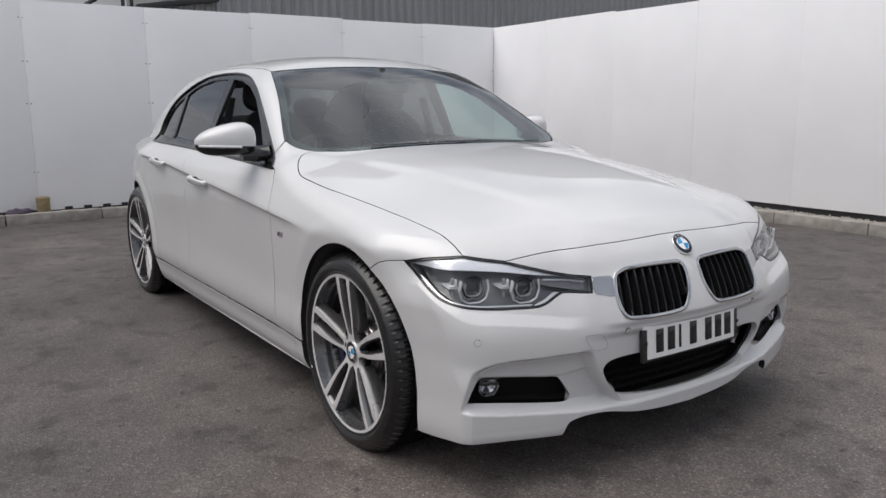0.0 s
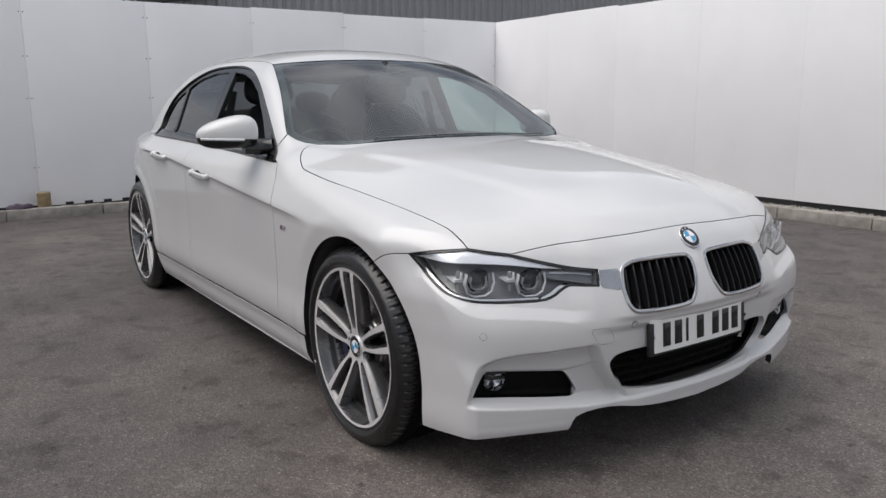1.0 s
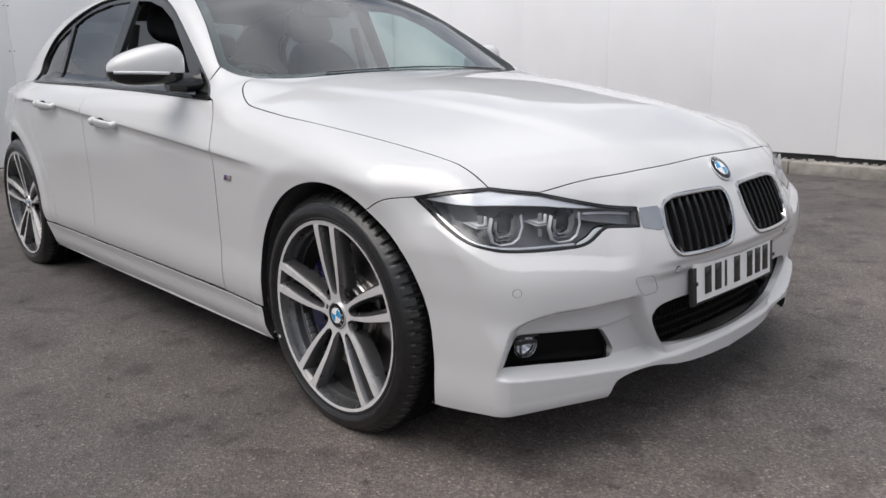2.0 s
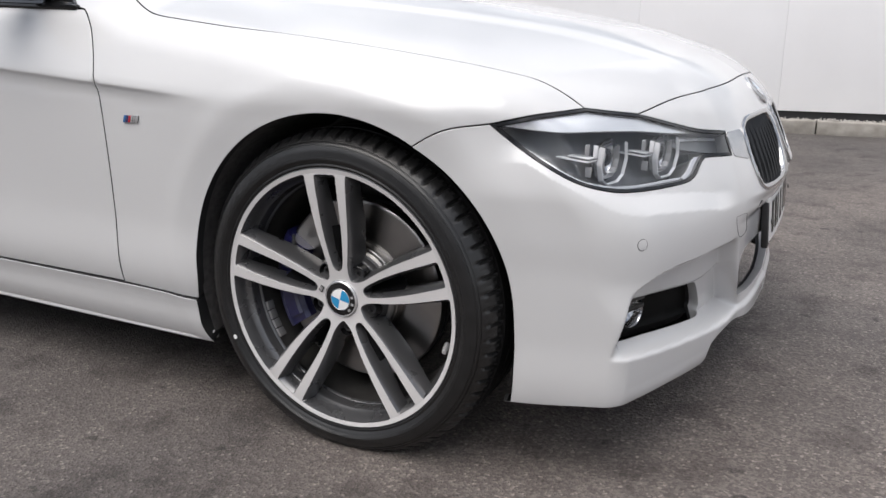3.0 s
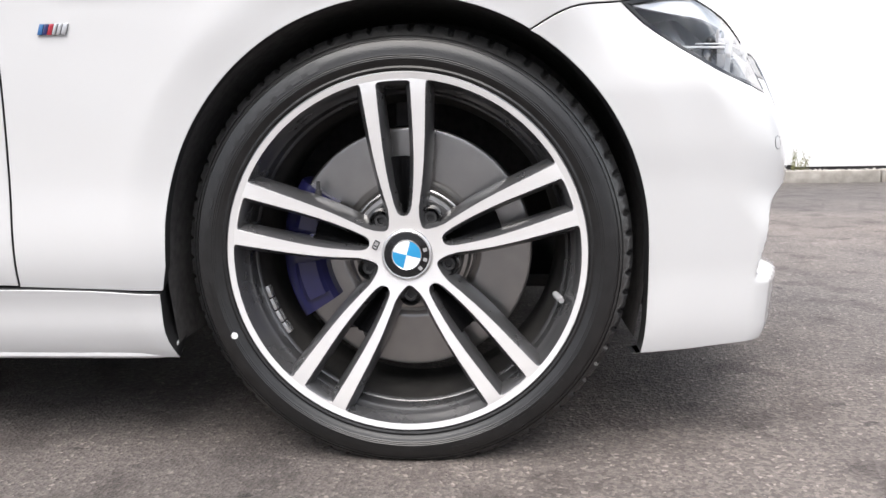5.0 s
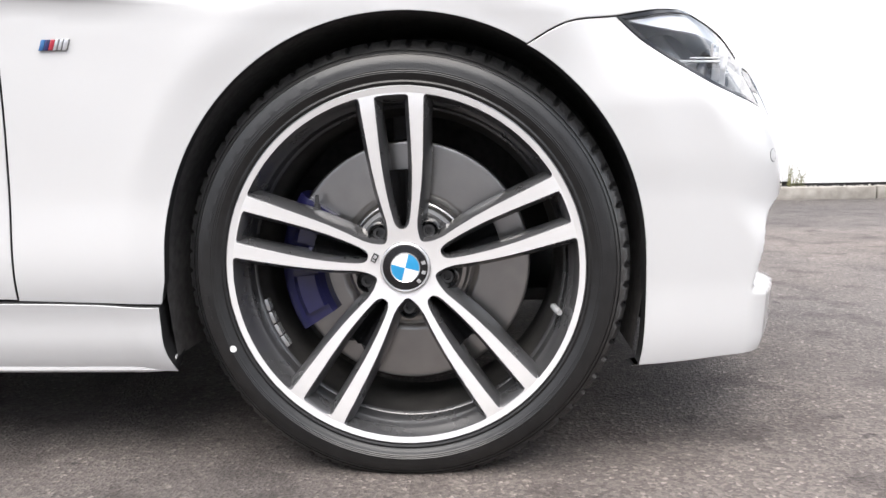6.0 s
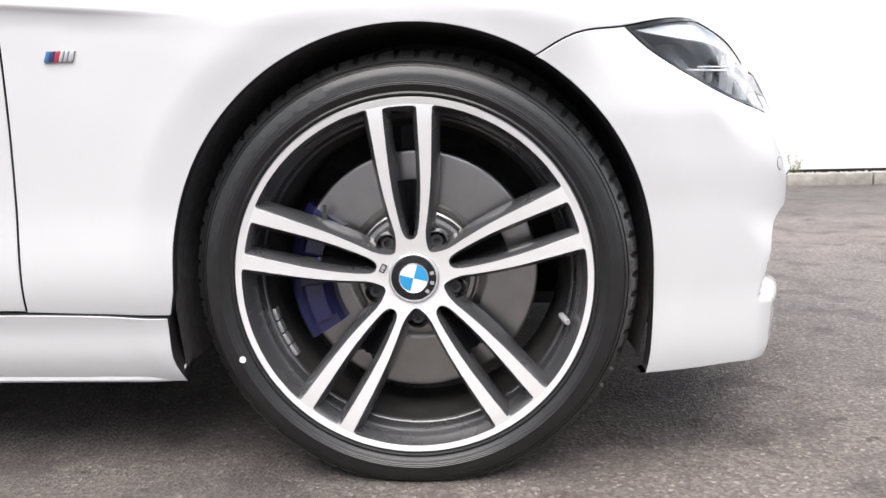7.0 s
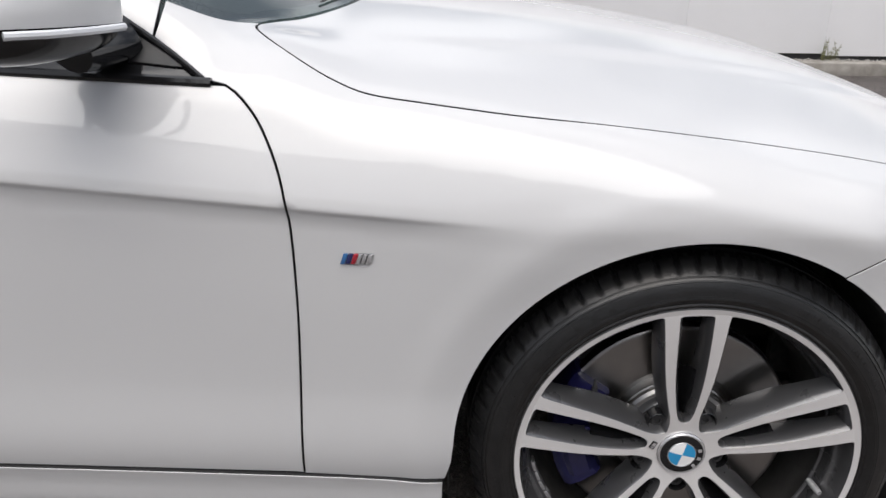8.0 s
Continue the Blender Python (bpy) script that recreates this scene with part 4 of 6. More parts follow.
# black seal round the cover and the wall of the lamp
for k, loop in enumerate((head_loop, flip(head_loop))):
    nrm = normals(loop)
    bm = bmesh.new()
    c = loop.mean(0)
    t = np.roll(loop, -1, 0) - np.roll(loop, 1, 0)
    o_ = np.cross(t, nrm)
    o_ /= np.linalg.norm(o_, axis=1)[:, None]
    if (o_ * (loop - c)).sum() < 0:
        o_ = -o_
    rows = [[bm.verts.new(Vector(p + o_[i] * o + nrm[i] * h)) for i, p in enumerate(loop)] for o, h in ((-0.001, 0.0002), (-0.0065, 0.0006), (-0.008, -0.002), (-0.006, -0.065))]
    n = len(loop)
    for j, (p, q) in enumerate(zip(rows, rows[1:])):
        for i in range(n):
            bm.faces.new((p[i], p[(i + 1) % n], q[(i + 1) % n], q[i])).material_index = 1 if j == 2 else 0
    part("lamp_seal", bm, [GLOSS_BLACK, LAMP_GREY], housings[k], "black lamp edge")
for ob_list in (
    ribbon([(54.6, 0.690), (51.0, 0.703), (46.0, 0.709), (42.5, 0.702), (38.5, 0.690), (33.0, 0.667), (28.0, 0.652), (28.0, 0.649), (33.5, 0.656), (39.0, 0.668), (45.0, 0.676), (50.0, 0.680)], -0.008, [LAMP_BROW], "lamp_brow", housings[0], "silver brow strip"),
    ribbon([(29.0, 0.601), (30.0, 0.594), (31.6, 0.578), (33.0, 0.571), (34.0, 0.574), (32.4, 0.584), (31.0, 0.600), (30.2, 0.604)], -0.012, [LIGHT_GUIDE], "light_strip", housings[0], "white light strip"),
    ribbon([(34.5, 0.573), (42.0, 0.576), (46.0, 0.584), (49.0, 0.602), (53.2, 0.652), (52.6, 0.652), (48.6, 0.604), (45.7, 0.587), (42.0, 0.579), (34.6, 0.576)], -0.012, [LAMP_BEZEL], "lamp_trim", housings[0], "silver lower trim"),
    ribbon([(23.9, 0.640), (28.0, 0.648), (33.0, 0.652), (33.0, 0.628), (29.0, 0.612), (24.0, 0.604)], -0.03, [LAMP_GREY], "lamp_tail", housings[0], "grey inner tail"),
    ribbon([(24.5, 0.631), (28.0, 0.637), (32.0, 0.640), (32.0, 0.636), (28.0, 0.632), (24.5, 0.626)], -0.024, [SILVER], "tail_rib", housings[0]),
):
    ob_list[1].parent = housings[1]


def projector(a, z, r, s, parent):
    q = lift(FROM_FRONT, np.array([(radians(a) * s, z)]), -0.045)[0]
    m = Matrix.Translation(q) @ pose(0, 0, 0, 0, 3, -14 * s)
    bm = bmesh.new()
    # two nested angular rings, open above
    outer = [(-0.92, 0.62), (-1.05, -0.05), (-0.82, -0.70), (-0.42, -0.95), (0.42, -0.95), (0.86, -0.68), (1.05, -0.05), (0.92, 0.62)]
    for scale, d0, d1, mat in ((1.0, 0.034, 0.026, 0), (0.80, 0.022, 0.008, 1), (0.56, 0.026, 0.012, 1)):
        prev = None
        pts = [((1 - f) * a[0] * r * scale + f * b[0] * r * scale, (1 - f) * a[1] * r * scale + f * b[1] * r * scale) for a, b in zip(outer, outer[1:]) for f in (0.0, 0.12, 0.88)] + [(outer[-1][0] * r * scale, outer[-1][1] * r * scale)]
        for y, zz in pts:
            k = [bm.verts.new((d0 - 0.008, y * 1.06, zz * 1.06)), bm.verts.new((d0, y * 1.02, zz * 1.02)), bm.verts.new((d0 + 0.001, y * 0.965, zz * 0.965)), bm.verts.new((d1 + 0.004, y * 0.92, zz * 0.92))]
            if prev:
                for i in range(3):
                    bm.faces.new((prev[i], prev[i + 1], k[i + 1], k[i])).material_index = mat
            prev = k
    bmesh.ops.recalc_face_normals(bm, faces=bm.faces)
    bmesh.ops.transform(bm, matrix=m, verts=bm.verts)
    bowl = part("projector", bm, [LIGHT_GUIDE, LAMP_BEZEL], parent, "projector in an angular light ring")
    bm = bmesh.new()
    lathe(bm, [(r * 0.86, 0.018), (r * 0.76, 0.008), (r * 0.60, -0.002), (r * 0.45, -0.006)], 28, "x")
    bmesh.ops.transform(bm, matrix=m, verts=bm.verts)
    part("reflector", bm, CHROME, parent, "bright reflector bowl")
    bm = bmesh.new()
    blob(bm, 0.006, 0, 0.002, 0.016, r * 0.46, r * 0.42, 2.3)
    bmesh.ops.transform(bm, matrix=m, verts=bm.verts)
    part("projector_lens", bm, GLOSS_BLACK, parent, "dark projector lens")
    bm = bmesh.new()
    box(bm, -0.042, 0.024, -r * 1.72, -r * 1.02, r * 0.09, r * 0.15, 0.0006)
    box(bm, -0.020, 0.024, -r * 1.66, -r * 1.06, r * 0.22, r * 0.26, 0.0006)
    box(bm, 0.010, 0.014, -r * 1.50, -r * 1.26, r * 0.30, r * 0.74, 0.001, None, 1)
    box(bm, 0.022, 0.030, -r * 1.30, -r * 1.20, r * 0.28, r * 0.74, 0.0006)
    box(bm, 0.014, 0.026, -r * 1.50, -r * 1.42, -r * 0.50, -r * 0.10, 0.0006, None, 1)
    bmesh.ops.transform(bm, matrix=m @ Matrix.Diagonal((1, s, 1, 1)), verts=bm.verts)
    if s < 0:
        bmesh.ops.reverse_faces(bm, faces=bm.faces)
    part("light_guide", bm, [LIGHT_GUIDE, LAMP_BLADE], parent, "stepped white light guide")


for s, hous in ((1, housings[0]), (-1, housings[1])):
    projector(44.6, 0.626, 0.045, s, hous)
    projector(36.1, 0.620, 0.045, s, hous)
    # chrome link between lamp and grille
LINK = [(23.5, 0.643), (21.5, 0.643), (19.75, 0.641), (19.72, 0.612), (19.85, 0.587), (20.4, 0.586), (22.0, 0.592), (23.4, 0.600)]
ribbon(LINK, 0.0015, [LINK_GREY, GAP], "lamp_link", bumper, "satin grey link between lamp and grille", 0.006)


# ---- sides ----
BELT = [(-0.700, 0.905), (-1.2, 0.924), (-1.74, 0.938)]
BELT2 = [(-1.74, 0.938), (-2.1, 0.946), (-2.46, 0.953)]
pillar_b = on_body(FROM_SIDE, [(-1.74, 0.938), (-1.742, 0.6), (-1.748, 0.285)])
belt, belt2 = on_body(FROM_SIDE, BELT), on_body(FROM_SIDE, BELT2)
door_rear = on_body(FROM_SIDE, [(-2.46, 0.953), (-2.48, 0.86), (-2.45, 0.74), (-2.37, 0.60), (-2.29, 0.46), (-2.26, 0.36), (-2.255, 0.285)])
floor1, floor2 = on_body(FROM_SIDE, [(-0.614, 0.2815), (-1.748, 0.2815)]), on_body(FROM_SIDE, [(-1.748, 0.2815), (-2.255, 0.2815)])
doors = panel("front_door", [closed(belt, pillar_b, floor1[::-1], door_front[::-1])], FROM_SHOULDER, [PAINT, GAP], car, both=True, lines=crease)
rear_doors = panel("rear_door", [closed(belt2, door_rear, floor2[::-1], pillar_b[::-1])], FROM_SHOULDER, [PAINT, GAP], car, both=True, lines=crease)
SKIRT = [(-0.386, 0.268), (-0.385, 0.2), (-0.372, 0.158)]
skirt_top = on_body(FROM_SIDE, [(-2.41, 0.2805), (-1.4, 0.2805), (-0.62, 0.2785), (-0.386, 0.2695)])
skirt_low = on_body(FROM_SIDE, [(-0.372, 0.158), (-1.0, 0.152), (-1.8, 0.15), (-2.4, 0.155)])
skirts = panel("side_skirt", [closed(skirt_top, on_body(FROM_SIDE, SKIRT), skirt_low)], FROM_SIDE, [PAINT, GAP], car, off=0.006, edge=0.05, both=True)

for k, s in enumerate((-1, 1)):
    bm = bmesh.new()
    rows = []
    for x in np.linspace(-2.40, -0.379, 80):
        end = float(step01(x, -0.42, -0.362))
        y = 0.857 - 0.006 * end
        deep, high = 0.04 - 0.026 * end, 1 - 0.45 * end
        rows.append([bm.verts.new((x, s * (y + dy), 0.1575 + 0.004 * end + dz * high)) for dy, dz in ((-deep, 0.003), (0.001, 0.0), (0.005, 0.004), (0.005, 0.009), (0.002, 0.018), (-0.004, 0.032), (-deep, 0.036))])
    for a, b in zip(rows, rows[1:]):
        for i in range(7):
            bm.faces.new((a[i], a[(i + 1) % 7], b[(i + 1) % 7], b[i]))
    bm.faces.new(rows[0]), bm.faces.new(rows[-1][::-1])
    bmesh.ops.recalc_face_normals(bm, faces=bm.faces)
    part("skirt_lip", bm, PAINT, skirts[k], "white lower lip of the skirt")

roof_edge = on_body(FROM_ABOVE, [(-1.36, -0.555), (-1.6, -0.565), (-2.0, -0.565), (-2.4, -0.55), (-2.74, -0.525)])
screen_edge = on_body(FROM_ABOVE, [(-1.36, -0.555), (-1.1, -0.632), (-0.95, -0.685), (-0.86, -0.718), (-0.812, -0.733)])
rear_glass_edge = on_body(FROM_ABOVE, [(-2.74, -0.525), (-2.95, -0.545), (-3.2, -0.585), (-3.36, -0.63)])
boot_edge = on_body(FROM_ABOVE, [(-3.36, -0.63), (-3.5, -0.66), (-3.66, -0.665)])
rear_arch = circle_line(AXLE, 158, 2)
rear_foot = on_body(FROM_SIDE, [(-2.437, 0.33), (-2.41, 0.285), (-2.3, 0.285), (-2.255, 0.285)])
frame_loop = closed(pillar_foot, dlo_top[dlo_top[:, 0] < -0.825], on_body(FROM_SIDE, [(-2.60, 0.958), (-2.46, 0.953)]), door_rear, rear_foot[::-1], rear_arch[::-1],
                    on_body(FROM_SIDE, [(-3.165, 0.475), (-3.35, 0.60), (-3.55, 0.62)]), on_body(FROM_SHOULDER, [tuple(FROM_SHOULDER[0](on_body(FROM_SIDE, [(-3.55, 0.62), (-3.551, 0.62)])[:1])[0]), tuple(FROM_SHOULDER[0](boot_edge[-1:])[0])]),
                    boot_edge[::-1], rear_glass_edge[::-1], roof_edge[::-1], screen_edge)
panel("side_frame", [frame_loop], FROM_SHOULDER, [PAINT, GAP], car, label="white roof pillar and rear wing", both=True)

# roof, glass
screen_top = on_body(FROM_ABOVE, [(-1.36, -0.555), (-1.315, -0.4), (-1.285, -0.2), (-1.275, 0.0)])
roof_rear = on_body(FROM_ABOVE, [(-2.74, -0.525), (-2.79, -0.3), (-2.81, 0.0)])
half = np.vstack([screen_top[::-1], roof_edge, roof_rear])
panel("roof", [closed(half, flip(half))], FROM_ABOVE, [PAINT, GAP], car)
glass_low = on_body(FROM_ABOVE, [(-0.81, -0.731), (-0.768, -0.716), (-0.729, -0.692), (-0.699, -0.661), (-0.681, -0.610), (-0.636, -0.5), (-0.596, -0.36), (-0.571, -0.18), (-0.561, 0.0)])
half = np.vstack([screen_top[::-1], screen_edge[:-1], glass_low])
screen_loop = closed(half, flip(half))
screen = panel("windscreen", [screen_loop], FROM_ABOVE, [SCREEN], car, off=-0.004, edge=0.005, label="tinted windscreen")
band = screen_loop.mean(0) + (screen_loop - screen_loop.mean(0)) * np.array([0.925, 0.95, 1])
panel("screen_band", [screen_loop, lift(FROM_ABOVE, band[:, :2])], FROM_ABOVE, [GLOSS_BLACK], screen, off=-0.007, gap=0.001, edge=0.002, label="black band round the windscreen")
half = np.vstack([roof_rear[::-1], rear_glass_edge, on_body(FROM_ABOVE, [(-3.36, -0.63), (-3.44, -0.4), (-3.47, 0.0)])])
panel("rear_window", [closed(half, flip(half))], FROM_ABOVE, [PRIVACY], car, off=-0.004, edge=0.005, label="dark tinted rear window")
half = np.vstack([on_body(FROM_ABOVE, [(-3.47, 0.0), (-3.44, -0.4), (-3.36, -0.63)]), boot_edge, on_body(FROM_ABOVE, [(-3.66, -0.665), (-3.73, -0.4), (-3.75, 0.0)])])
panel("boot_lid", [closed(half, flip(half))], FROM_ABOVE, [PAINT, GAP], car)
tail_top = lift(FROM_REAR, FROM_REAR[0](on_body(FROM_ABOVE, [(-3.75, 0.0), (-3.73, -0.4), (-3.66, -0.665)])))
wing_end = lift(FROM_REAR, FROM_REAR[0](on_body(FROM_SIDE, [(-3.55, 0.62), (-3.35, 0.60), (-3.165, 0.475)])))
tail_arch = lift(FROM_REAR, FROM_REAR[0](circle_line(AXLE, 158, 180)))
half = np.vstack([tail_top, wing_end, tail_arch, lift(FROM_REAR, smooth_line([tuple(FROM_REAR[0](tail_arch[-1:])[0]), (1.1, 0.2), (0.6, 0.19), (0.0, 0.19)], STEP))])
panel("rear_bumper", [closed(half, flip(half))], FROM_REAR, [PAINT, GAP], car)

# black frames of the side windows
dlo = closed(dlo_top, on_body(FROM_SIDE, [(-2.60, 0.958), (-1.74, 0.9405), (-1.2, 0.9265), (-0.735, 0.909)]))
FRONT_HOLE = [(-0.93, 0.945), (-1.1, 1.075), (-1.28, 1.19), (-1.42, 1.247), (-1.56, 1.280), (-1.695, 1.292), (-1.70, 1.1), (-1.705, 0.963), (-1.3, 0.953)]
REAR_HOLE = [(-1.775, 0.966), (-1.78, 1.1), (-1.785, 1.296), (-2.0, 1.296), (-2.2, 1.274), (-2.30, 1.252), (-2.385, 1.222), (-2.355, 1.1), (-2.325, 0.98), (-2.1, 0.972)]
QUARTER_HOLE = [(-2.365, 0.985), (-2.39, 1.1), (-2.425, 1.212), (-2.50, 1.19), (-2.60, 1.145), (-2.665, 1.075), (-2.675, 1.03), (-2.645, 0.992), (-2.5, 0.987)]


def edged(pts):
    return lift(FROM_SIDE, np.vstack([smooth_line([a, b], STEP)[:-1] for a, b in zip(pts, pts[1:] + pts[:1])]))


holes = [edged(FRONT_HOLE), edged(REAR_HOLE), edged(QUARTER_HOLE)]
trims = panel("window_frame", [dlo] + holes, FROM_SIDE, [GLOSS_BLACK], car, off=-0.006, gap=0.001, edge=0.02, label="gloss black window frames", both=True)
for nm, h in (("rear_door_glass", holes[1]), ("quarter_glass", holes[2])):
    g = panel(nm, [grow(h, 1.01)], FROM_SIDE, [PRIVACY], trims[0], off=-0.014, gap=0.0, edge=0.003, label="dark tinted glass", both=True)
    g[1].parent = trims[1]
g = panel("front_door_glass", [grow(holes[0], 1.01)], FROM_SIDE, [SCREEN], trims[1], off=-0.014, gap=0.0, edge=0.003, label="raised front door glass", both=True)
bpy.data.objects.remove(g[0])
for s in (1, -1):
    # rubber along the sill of the windows and bright black moulding round them
    line = on_body(FROM_SIDE, [(-0.72, 0.9075), (-1.2, 0.926), (-1.74, 0.940), (-2.46, 0.955), (-2.60, 0.960)], 0.03, 0.001) * np.array([1, s, 1])
    bm = bmesh.new()
    tube(bm, [tuple(p) for p in line], 0.0075, 8)
    part("sill_moulding", bm, GLOSS_BLACK, trims[0 if s == 1 else 1], "black sill moulding")
    line = on_body(FROM_SIDE, DLO_TOP, 0.03, -0.001) * np.array([1, s, 1])
    bm = bmesh.new()
    tube(bm, [tuple(p) for p in line], 0.0055, 8)
    part("window_moulding", bm, GLOSS_BLACK, trims[0 if s == 1 else 1], "black moulding round the windows")

# wing badges: three slanting stripes and a silver block
for s in (1, -1):
    q = lift(FROM_SIDE, np.array([(-0.513, 0.671)]))[0]
    bm = bmesh.new()
    for x0, x1, mat in ((-0.022, -0.0145, 0), (-0.0145, -0.007, 1), (-0.007, 0.0005, 2), (0.0005, 0.0065, 3), (0.0075, 0.0135, 3), (0.0145, 0.022, 3), (0.0005, 0.022, 4)):
        box(bm, x0, x1 - 0.0006, -0.0035 if mat < 4 else -0.0024, 0.001, -0.008, 0.008, 0.0006, None, mat)
    for v in bm.verts:
        v.co.x += 0.35 * v.co.z
    bmesh.ops.transform(bm, matrix=Matrix.Translation(q), verts=bm.verts)
    for v in bm.verts:
        v.co.y *= s
    part("wing_badge", bm, [STRIPE_BLUE, BADGE_NAVY, BADGE_RED, SILVER, DARK_STEEL], car, "small silver badge with three coloured stripes")

# door handles
for x, z in ((-1.50, 0.802), (-2.19, 0.856)):
    for s in (1, -1):
        q = lift(FROM_SIDE, np.array([(x, z)]))[0]
        m = Matrix.Translation((q[0], q[1], q[2])) @ pose(0, 0, 0, 14, 3, 0)
        bm = bmesh.new()
        blob(bm, 0.02, -0.022, 0.006, 0.105, 0.009, 0.017, 3.0, lambda p: p + Vector((0, 0.012 * (p.x / 0.1) ** 4, 0)), 24, 12)
        blob(bm, -0.085, -0.006, 0.002, 0.022, 0.022, 0.018, 2.5, None, 16, 10)
        blob(bm, 0.125, -0.006, 0.006, 0.016, 0.018, 0.014, 2.5, None, 16, 10)
        bmesh.ops.transform(bm, matrix=m, verts=bm.verts)
        hnd = part("door_handle", bm, PAINT, (doors if x > -1.8 else rear_doors)[0 if s == 1 else 1], "white door handle")
        # a flat black blob stands for the shade in the grip recess
        bm = bmesh.new()
        blob(bm, -0.01, 0.0, -0.004, 0.055, 0.006, 0.026, 2.0, None, 24, 12)
        bmesh.ops.transform(bm, matrix=m, verts=bm.verts)
        cup = part("handle_cup_shade", bm, GAP, hnd, "black spot put in for the shade of the grip recess")
        if s == -1:
            for o in (hnd, cup):
                o.data.transform(Matrix.Diagonal((1, -1, 1, 1)))
                o.data.flip_normals()


# ---- door mirrors ----
def mirror_parts(s, door):
    def shape(p):
        k = (p.y + 0.125) / 0.25                       # 0 at the tip, 1 at the inner end
        z = -0.03 + (p.z + 0.03) * (1 - 0.50 * max(0.0, 1 - k) ** 1.3 if p.z > -0.03 else 0.64)
        return Vector((p.x * (0.72 + 0.28 * k) - 0.05 * (1 - k) ** 2, p.y, z))
    def top_only(bm):
        bmesh.ops.bisect_plane(bm, geom=bm.verts[:] + bm.edges[:] + bm.faces[:], plane_co=(0, 0, -0.021), plane_no=(0, 0.05, 1), clear_inner=True)
    def low_only(bm):
        bmesh.ops.bisect_plane(bm, geom=bm.verts[:] + bm.edges[:] + bm.faces[:], plane_co=(0, 0, -0.024), plane_no=(0, 0.05, 1), clear_outer=True)
    m = pose(-0.885, -0.96, 1.020, 0, 0, -4)
    made = []
    for name, mat, cut, k, lab in (("mirror_cap", PAINT, top_only, 1.0, "white mirror cap"), ("mirror_foot", GLOSS_BLACK, low_only, 0.985, "black lower mirror shell")):
        bm = bmesh.new()
        blob(bm, 0, 0, 0, 0.088 * k, 0.120 * k, 0.088 * k, 2.65, shape, 48, 32)
        cut(bm)
        # open towards the rear
        bmesh.ops.bisect_plane(bm, geom=bm.verts[:] + bm.edges[:] + bm.faces[:], plane_co=(-0.056, 0, 0), plane_no=(1, 0.12, 0), clear_inner=True)
        made.append((name, bm, mat, lab))
    bm = bmesh.new()
    blob(bm, -0.045, 0, -0.005, 0.012, 0.108, 0.062, 2.8, shape, 32, 16)
    made.append(("mirror_glass", bm, CHROME, "silvered mirror glass"))
    bm = bmesh.new()
    tube(bm, [(0.034, -0.118, -0.020), (0.066, -0.085, -0.021), (0.083, -0.035, -0.023), (0.090, 0.015, -0.025), (0.090, 0.04, -0.026)], 0.005, 8)
    made.append(("turn_signal", bm, LIGHT_GUIDE, "slim white turn signal"))
    bm = bmesh.new()
    tube(bm, [(0.0, 0.06, -0.058), (0.0, 0.12, -0.060), (0.01, 0.17, -0.058), (0.02, 0.185, -0.052)], [0.026, 0.028, 0.027, 0.024], 14, squash=1.4)
    made.append(("mirror_arm", bm, GLOSS_BLACK, "black mirror arm"))
    root = None
    for name, bm, mat, lab in made:
        bmesh.ops.transform(bm, matrix=m, verts=bm.verts)
        if s < 0:
            # the far mirror is folded a little towards the glass
            bmesh.ops.transform(bm, matrix=Matrix.Translation((-0.95, -0.80, 0)) @ pose(0, 0, 0, 0, 0, -48) @ Matrix.Translation((0.85, 0.80, 0)), verts=bm.verts)
            for v in bm.verts:
                v.co.y *= -1
            bmesh.ops.reverse_faces(bm, faces=bm.faces)
        o = part(name, bm, mat, root or door, lab)
        root = root or o


mirror_parts(1, doors[0])
mirror_parts(-1, doors[1])

# black corner piece in front of the front window
panel("mirror_corner", [edged([(-0.76, 0.925), (-0.92, 1.008), (-0.915, 0.938)])], FROM_SIDE, [SATIN_BLACK], trims[0], off=-0.001, gap=0.001, edge=0.01, label="black corner piece", both=True)


# ---- wheel arches, underside ----
for cx in (0.0, AXLE):
    for s in (1, -1):
        pts = [(-0.378, 0.18), (-0.380, 0.28)] + [(0.3755 * math.cos(radians(a)), ARCH_Z + 0.3755 * math.sin(radians(a))) for a in range(176, 3, -4)] + [(0.372, 0.31), (0.364, 0.25), (0.352, 0.185)]
        bm = bmesh.new()
        prev = None
        for x, z in pts:
            skin = -float(lift(FROM_SIDE, np.array([(cx + x, z)]))[0][1]) - 0.016
            k = [bm.verts.new((cx + x, -w * s, z)) for w in (skin, 0.78, 0.66, 0.52)]
            if prev:
                for i in range(3):
                    bm.faces.new((prev[i], prev[i + 1], k[i + 1], k[i]))
            prev = k
        for x0, x1, z0, z1 in ((-0.38, 0.38, 0.42, 0.72), (-0.38, -0.2, 0.2, 0.42), (0.25, 0.38, 0.3, 0.42)):
            box(bm, cx + x0, cx + x1, -0.55 * s - 0.01, -0.55 * s + 0.01, z0, z1)
        bmesh.ops.recalc_face_normals(bm, faces=bm.faces)
        part("arch_liner", bm, LINER, car, "black wheel arch liner")
bm = bmesh.new()
box(bm, -2.35, -0.40, -0.80, 0.80, 0.17, 0.20, 0.01)
box(bm, -0.45, 0.62, -0.46, 0.46, 0.19, 0.22, 0.01)
box(bm, -3.6, -2.3, -0.5, 0.5, 0.22, 0.25, 0.01)
box(bm, 0.40, 0.60, -0.62, 0.62, 0.185, 0.205, 0.01)
part("underbody", bm, SATIN_BLACK, car, "black underbody")
bm = bmesh.new()
box(bm, -0.60, 0.40, -0.45, 0.45, 0.3, 0.78, 0.05)
